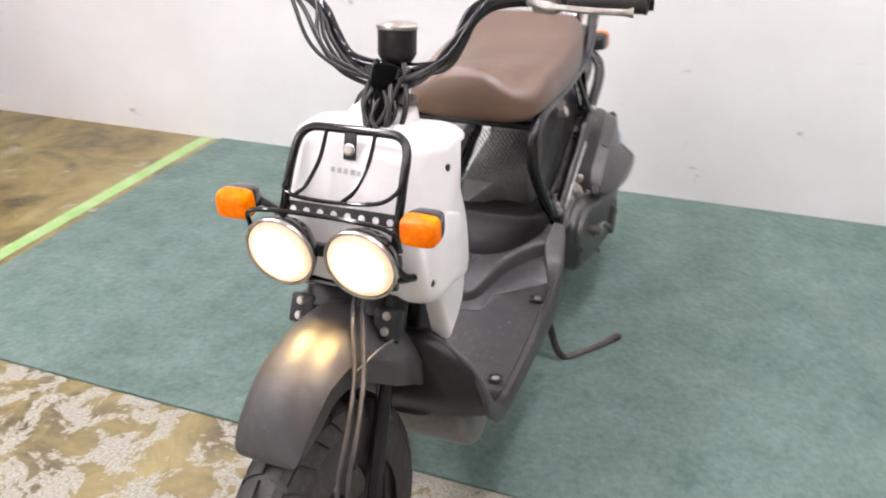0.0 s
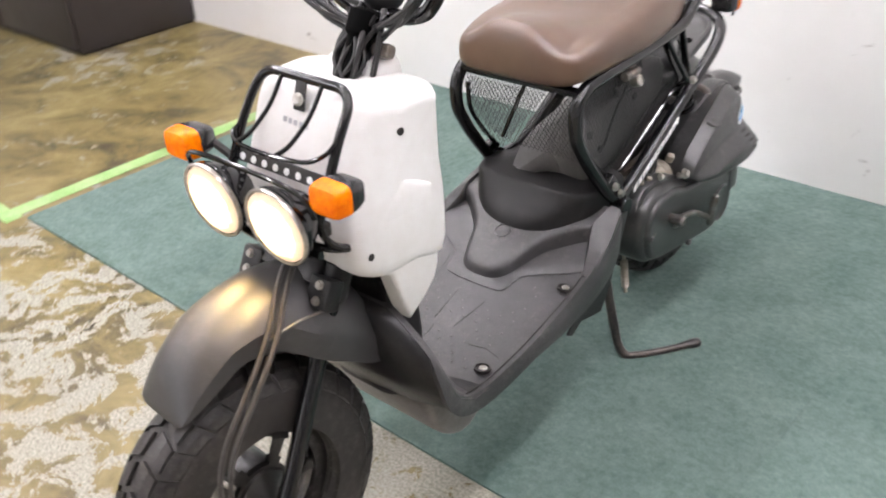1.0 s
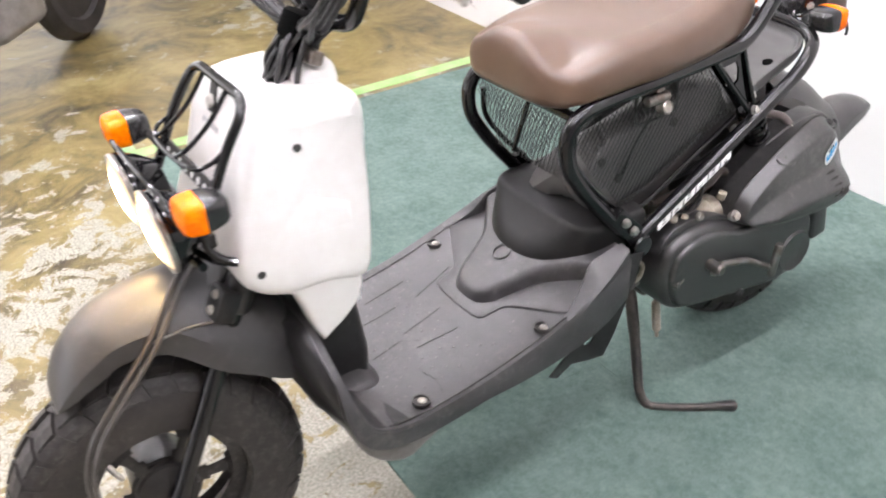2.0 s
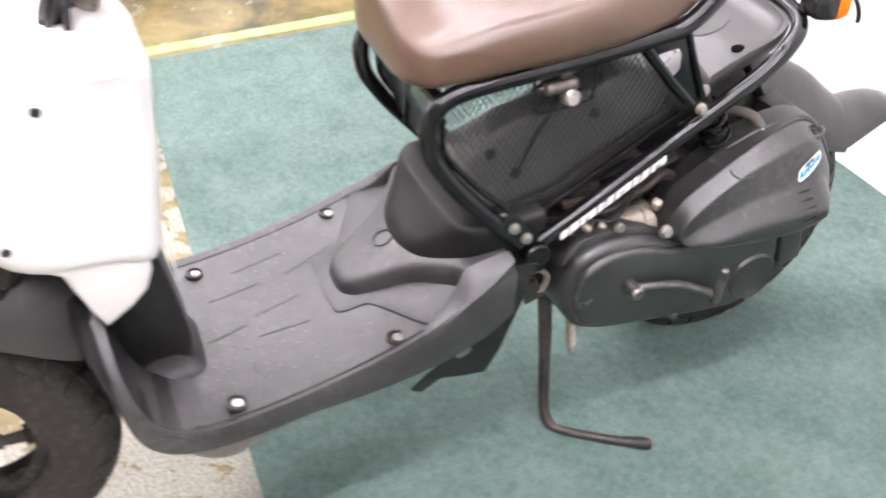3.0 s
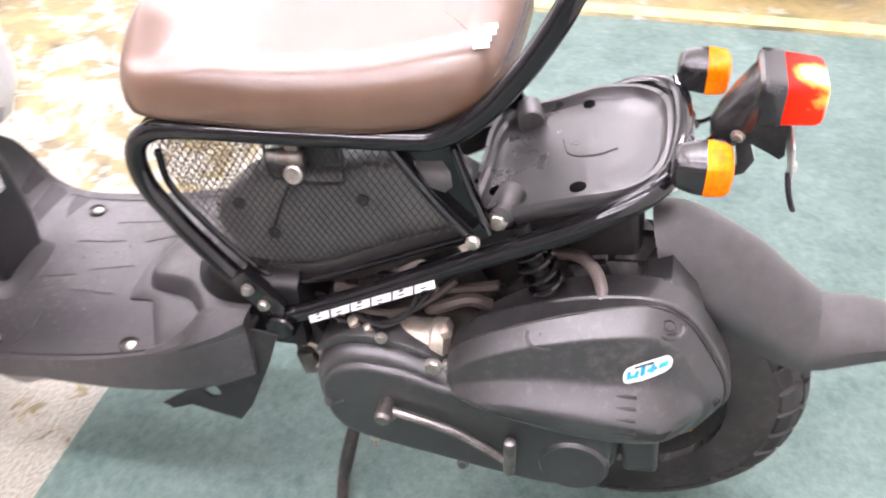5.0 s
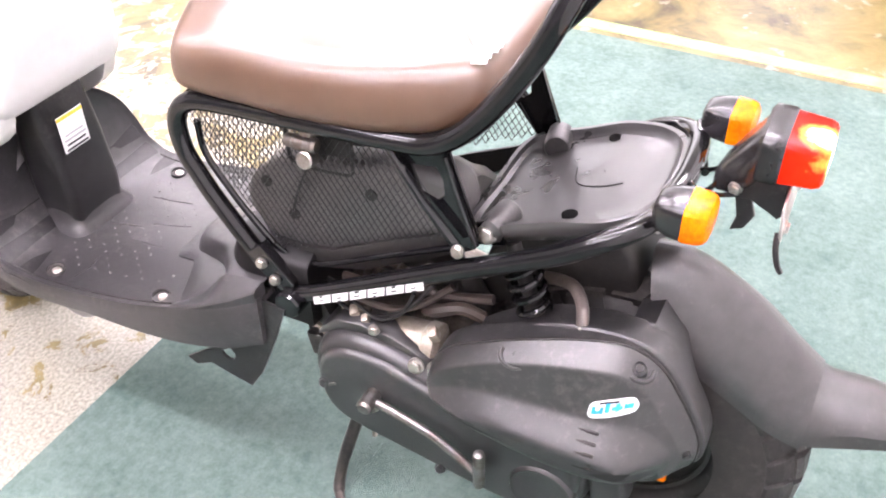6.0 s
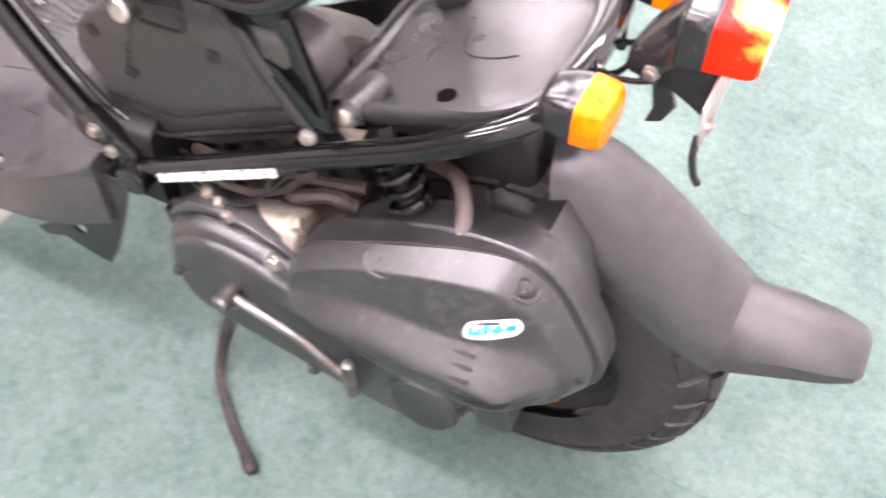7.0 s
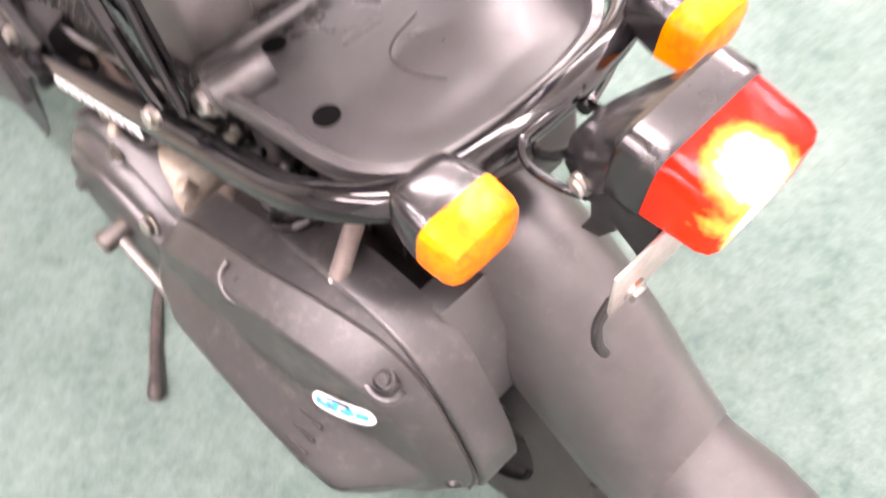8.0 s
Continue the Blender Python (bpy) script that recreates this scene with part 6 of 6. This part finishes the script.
part("breather_hose", tube([(0.040, -0.080, 0.460), (0.054, -0.058, 0.474), (0.072, -0.035, 0.486), (0.100, -0.016, 0.488), (0.118, -0.008, 0.474)], 0.0075, 6, 12), M_HOSE, scooter, "aged grey breather hose")
bolt(scooter, (0.120, -0.007, 0.470), (0.4, 0.2, 1), 0.006, 0.006)
part("wiring", tube([(0.125, -0.345, 0.395), (0.130, -0.290, 0.388), (0.126, -0.235, 0.412), (0.110, -0.200, 0.455)], 0.0028, 6, 8), M_CABLE, scooter)
part("wiring", tube([(0.10, -0.36, 0.40), (0.11, -0.31, 0.402), (0.10, -0.25, 0.42)], 0.003, 6, 8), M_CABLE, scooter)
bolt(scooter, (0.122, -0.292, 0.388), (0.5, -0.3, 1), 0.007, 0.012, M_ALU)
bolt(scooter, (0.120, -0.318, 0.372), (0.5, -0.3, 1), 0.007, 0.010)
bolt(scooter, (0.098, -0.135, 0.497), (1, 0, 0), 0.007, 0.012)
part("engine_hanger", prism([(-0.405, 0.385), (-0.385, 0.395), (-0.350, 0.330), (-0.360, 0.270), (-0.395, 0.280)], 0.06, 0.110, 0.004, both=True), M_DARK, scooter)
part("hanger_link", prism([(-0.396, 0.300), (-0.372, 0.306), (-0.355, 0.272), (-0.388, 0.262)], 0.10, 0.118, 0.004, both=True), M_RUST, scooter, "rusty hanger link")

part("return_hook", tube([(0.112, -0.384, 0.318), (0.118, -0.370, 0.326), (0.120, -0.357, 0.312), (0.118, -0.360, 0.290), (0.112, -0.374, 0.278)], 0.0042, 5, 8), M_PALE, scooter, "pale bent metal hook beside the hanger")

# centre stand, lowered
STAND = [(0.055, -0.322, 0.228), (0.088, -0.335, 0.150), (0.120, -0.350, 0.070), (0.134, -0.3545, 0.034), (0.150, -0.350, 0.0125), (0.172, -0.330, 0.0105), (0.212, -0.282, 0.0120), (0.243, -0.239, 0.0150)]
stand = part("centre_stand", tube(STAND, [0.0115] * 7 + [0.0100] * 6 + [0.0090] * 12 + [0.0076] * 18, 6, 12), M_RUST, scooter, "rusty black centre stand, lowered onto the carpet")
t = bmesh.new()
lathe(t, [(0.0070, -0.024), (0.0080, -0.014), (0.0098, -0.002), (0.0106, 0.008), (0.0096, 0.016), (0.0065, 0.0195), (0.001, 0.0205)], (0.243, -0.239, 0.0155), (0.61, 0.79, 0.04), 18)
part("stand_tip", t, M_RUST, stand, "rounded end of the foot lever")
part("stand_leg", tube([(-0.055, -0.322, 0.228), (-0.088, -0.335, 0.150), (-0.127, -0.350, 0.062), (-0.146, -0.3565, 0.018), (-0.152, -0.330, 0.0120)], 0.0095, 6, 12), M_RUST, stand)
part("stand_pivot", tube([(-0.085, -0.318, 0.232), (0.095, -0.318, 0.232)], 0.013, straight=True), M_RUST, stand)
spring = bmesh.new()
lathe(spring, [(0.004, -0.014), (0.0035, -0.004)] + [(0.0086 if k % 2 else 0.0066, 0.0028 * k) for k in range(22)] + [(0.0035, 0.064), (0.004, 0.076)], (0.112, -0.300, 0.142), (-0.10, -0.02, 1), 16)
part("stand_spring", spring, M_PALE, stand, "pale return spring of the stand")

# white strip on the luggage tube with a row of cut shapes
strip = part("tube_sticker", prism([(-0.353, 0.3935), (-0.193, 0.4795), (-0.194, 0.4915), (-0.354, 0.4055)], 0.1450, 0.1462, 0.0003, 1), M_STICKER, scooter, "white decal strip on the luggage tube")
for k in range(6):
    y = -0.3535 + k * 0.0267
    z = 0.3935 + (y + 0.353) * 0.5375
    for a, w, dz, h in ((0.0, 0.0022, -0.0006, 0.0140), (0.0090, 0.0075, 0.0042 + 0.0008 * (k % 2), 0.0024), (0.0100, 0.0040 + 0.0015 * (k % 3), -0.0008 if k % 2 else 0.0100, 0.0034)):
        if k or a:
            part("print_bar", prism([(y + a, z + a * 0.54 + dz), (y + a + w, z + (a + w) * 0.54 + dz), (y + a + w + 0.001, z + (a + w) * 0.54 + dz + h), (y + a + 0.001, z + a * 0.54 + dz + h)], 0.1460, 0.1467, 0), M_INK, strip)

# ---- things round the scooter ----
cab = tagged(new("cabinet"), "tall dark brown cabinet standing against the white wall", "cabinet")
cab.matrix_world = pose(-2.62, 1.89, 0)
part("body", block((1.3, 0.575, 1.8), (-0.65, 0.294, 0.91), bevel=0.004), M_CABINET, cab)
part("plinth", block((1.28, 0.555, 0.02), (-0.65, 0.294, 0.010), bevel=0), M_DARK, cab)
for k in (0, 1):
    part("door", block((0.642, 0.018, 1.76), (-0.326 - k * 0.648, -0.004, 0.915), bevel=0.003), M_CABINET, cab)


def parked_motorcycle():
    """The lower part of a motorcycle left on its stand beyond the tape."""
    bike = tagged(new("motorcycle"), "grey motorcycle parked on its side stand on bare concrete", "motorcycle")
    bike.matrix_world = pose(-2.742, 1.155, 0, 0, 0, -38.0)
    for name, x, r in (("rear_wheel", 0.0, 0.29), ("front_wheel", 1.30, 0.29)):
        b = bmesh.new()
        lathe(b, [(0.12, -0.03), (0.20, -0.025), (0.21, -0.045), (0.26, -0.052), (r, -0.02), (r, 0.02), (0.26, 0.052), (0.21, 0.045), (0.20, 0.025), (0.12, 0.03)], (x, 0, r), (0, 1, 0), 36)
        w = part(name, b, M_RUBBER, bike, "black tyre on a dark wheel")
        b = bmesh.new()
        lathe(b, [(0.02, -0.07), (0.09, -0.045), (0.125, -0.02), (0.125, 0.02), (0.09, 0.045), (0.02, 0.07)], (x, 0, r), (0, 1, 0), 28)
        part("hub", b, M_ALU, w)
    part("engine", block((0.34, 0.26, 0.30), (0.56, 0, 0.36), None, 0.05, 4), M_TANK, bike, "grey engine casing")
    part("exhaust", tube([(0.75, -0.10, 0.40), (0.70, -0.14, 0.20), (0.45, -0.16, 0.19), (0.10, -0.17, 0.28), (-0.20, -0.17, 0.34)], 0.03, 6, 14), M_DARK, bike, "black exhaust pipe")
    part("frame", tube([(0.0, -0.08, 0.30), (0.35, -0.10, 0.30), (0.50, -0.10, 0.55), (1.0, -0.04, 0.85)], 0.022, 6, 12), M_DARK, bike)
    part("fork", tube([(1.30, -0.07, 0.29), (1.05, -0.07, 0.95)], 0.024, straight=True), M_STEEL, bike)
    part("body", block((0.95, 0.24, 0.30), (0.50, 0, 0.78), None, 0.10, 4), M_TANK, bike, "grey seat and tank")
    st = part("side_stand", tube([(0.62, -0.14, 0.26), (0.66, -0.26, 0.12), (0.685, -0.33, 0.018)], 0.012, 4, 10), M_STEEL, bike, "steel side stand, lowered")
    part("stand_foot", block((0.09, 0.05, 0.016), (0.70, -0.34, 0.010), None, 0.006), M_DARK, st)
    return bike


parked_motorcycle()


def tape_strip(x0, y0, x1, y1, w):
    d = Vector((x1 - x0, y1 - y0, 0))
    bm = bmesh.new()
    n = max(2, int(d.length / 0.03))
    k = Vector((-d.y, d.x, 0)).normalized() * w / 2
    rings = []
    for i in range(n + 1):
        p = Vector((x0, y0, 0)) + d * i / n
        j = 0.0015 * math.sin(i * 1.7) + 0.001 * math.sin(i * 4.1)
        rings.append([p + k * (1 + j * 20), p + k * (1 + j * 20) + Vector((0, 0, 0.0012)), p - k * (1 - j * 15) + Vector((0, 0, 0.0012)), p - k * (1 - j * 15)])
    loft(bm, rings)
    return tagged(part("tape_strip", bm, M_TAPE), "green adhesive tape stuck on the concrete floor", "tape", "tape strips")


tape_strip(-1.484, 1.02, -1.481, 2.470, 0.056)
tape_strip(-1.60, 1.000, -1.44, 1.000, 0.050)

# ---- carpet tiles ----
TX, TY, CX0, CY0 = 0.505, 0.4835, -1.415, 1.026
shared = {}
carpet = tagged(new("carpet"), "green needle-felt carpet tiles laid against the wall", "carpet", kind="structure")
for j in range(3):
    for i in range(9):
        key = (i + j) % 2
        if key not in shared:
            bm = block((TX - 0.0003, TY - 0.0003, 0.006), (0, 0, 0.003), bevel=0.0003, segs=1)
            me = bpy.data.meshes.new("carpet_tile")
            bm.to_mesh(me)
            bm.free()
            me.materials.append(M_CARPET)
            shared[key] = me
        ob = new("carpet_tile", shared[key])
        ob.parent = carpet
        ob.matrix_local = pose(CX0 + (i + 0.5) * TX, CY0 + (j + 0.5) * TY, 0.0005, 0, 0, 0)
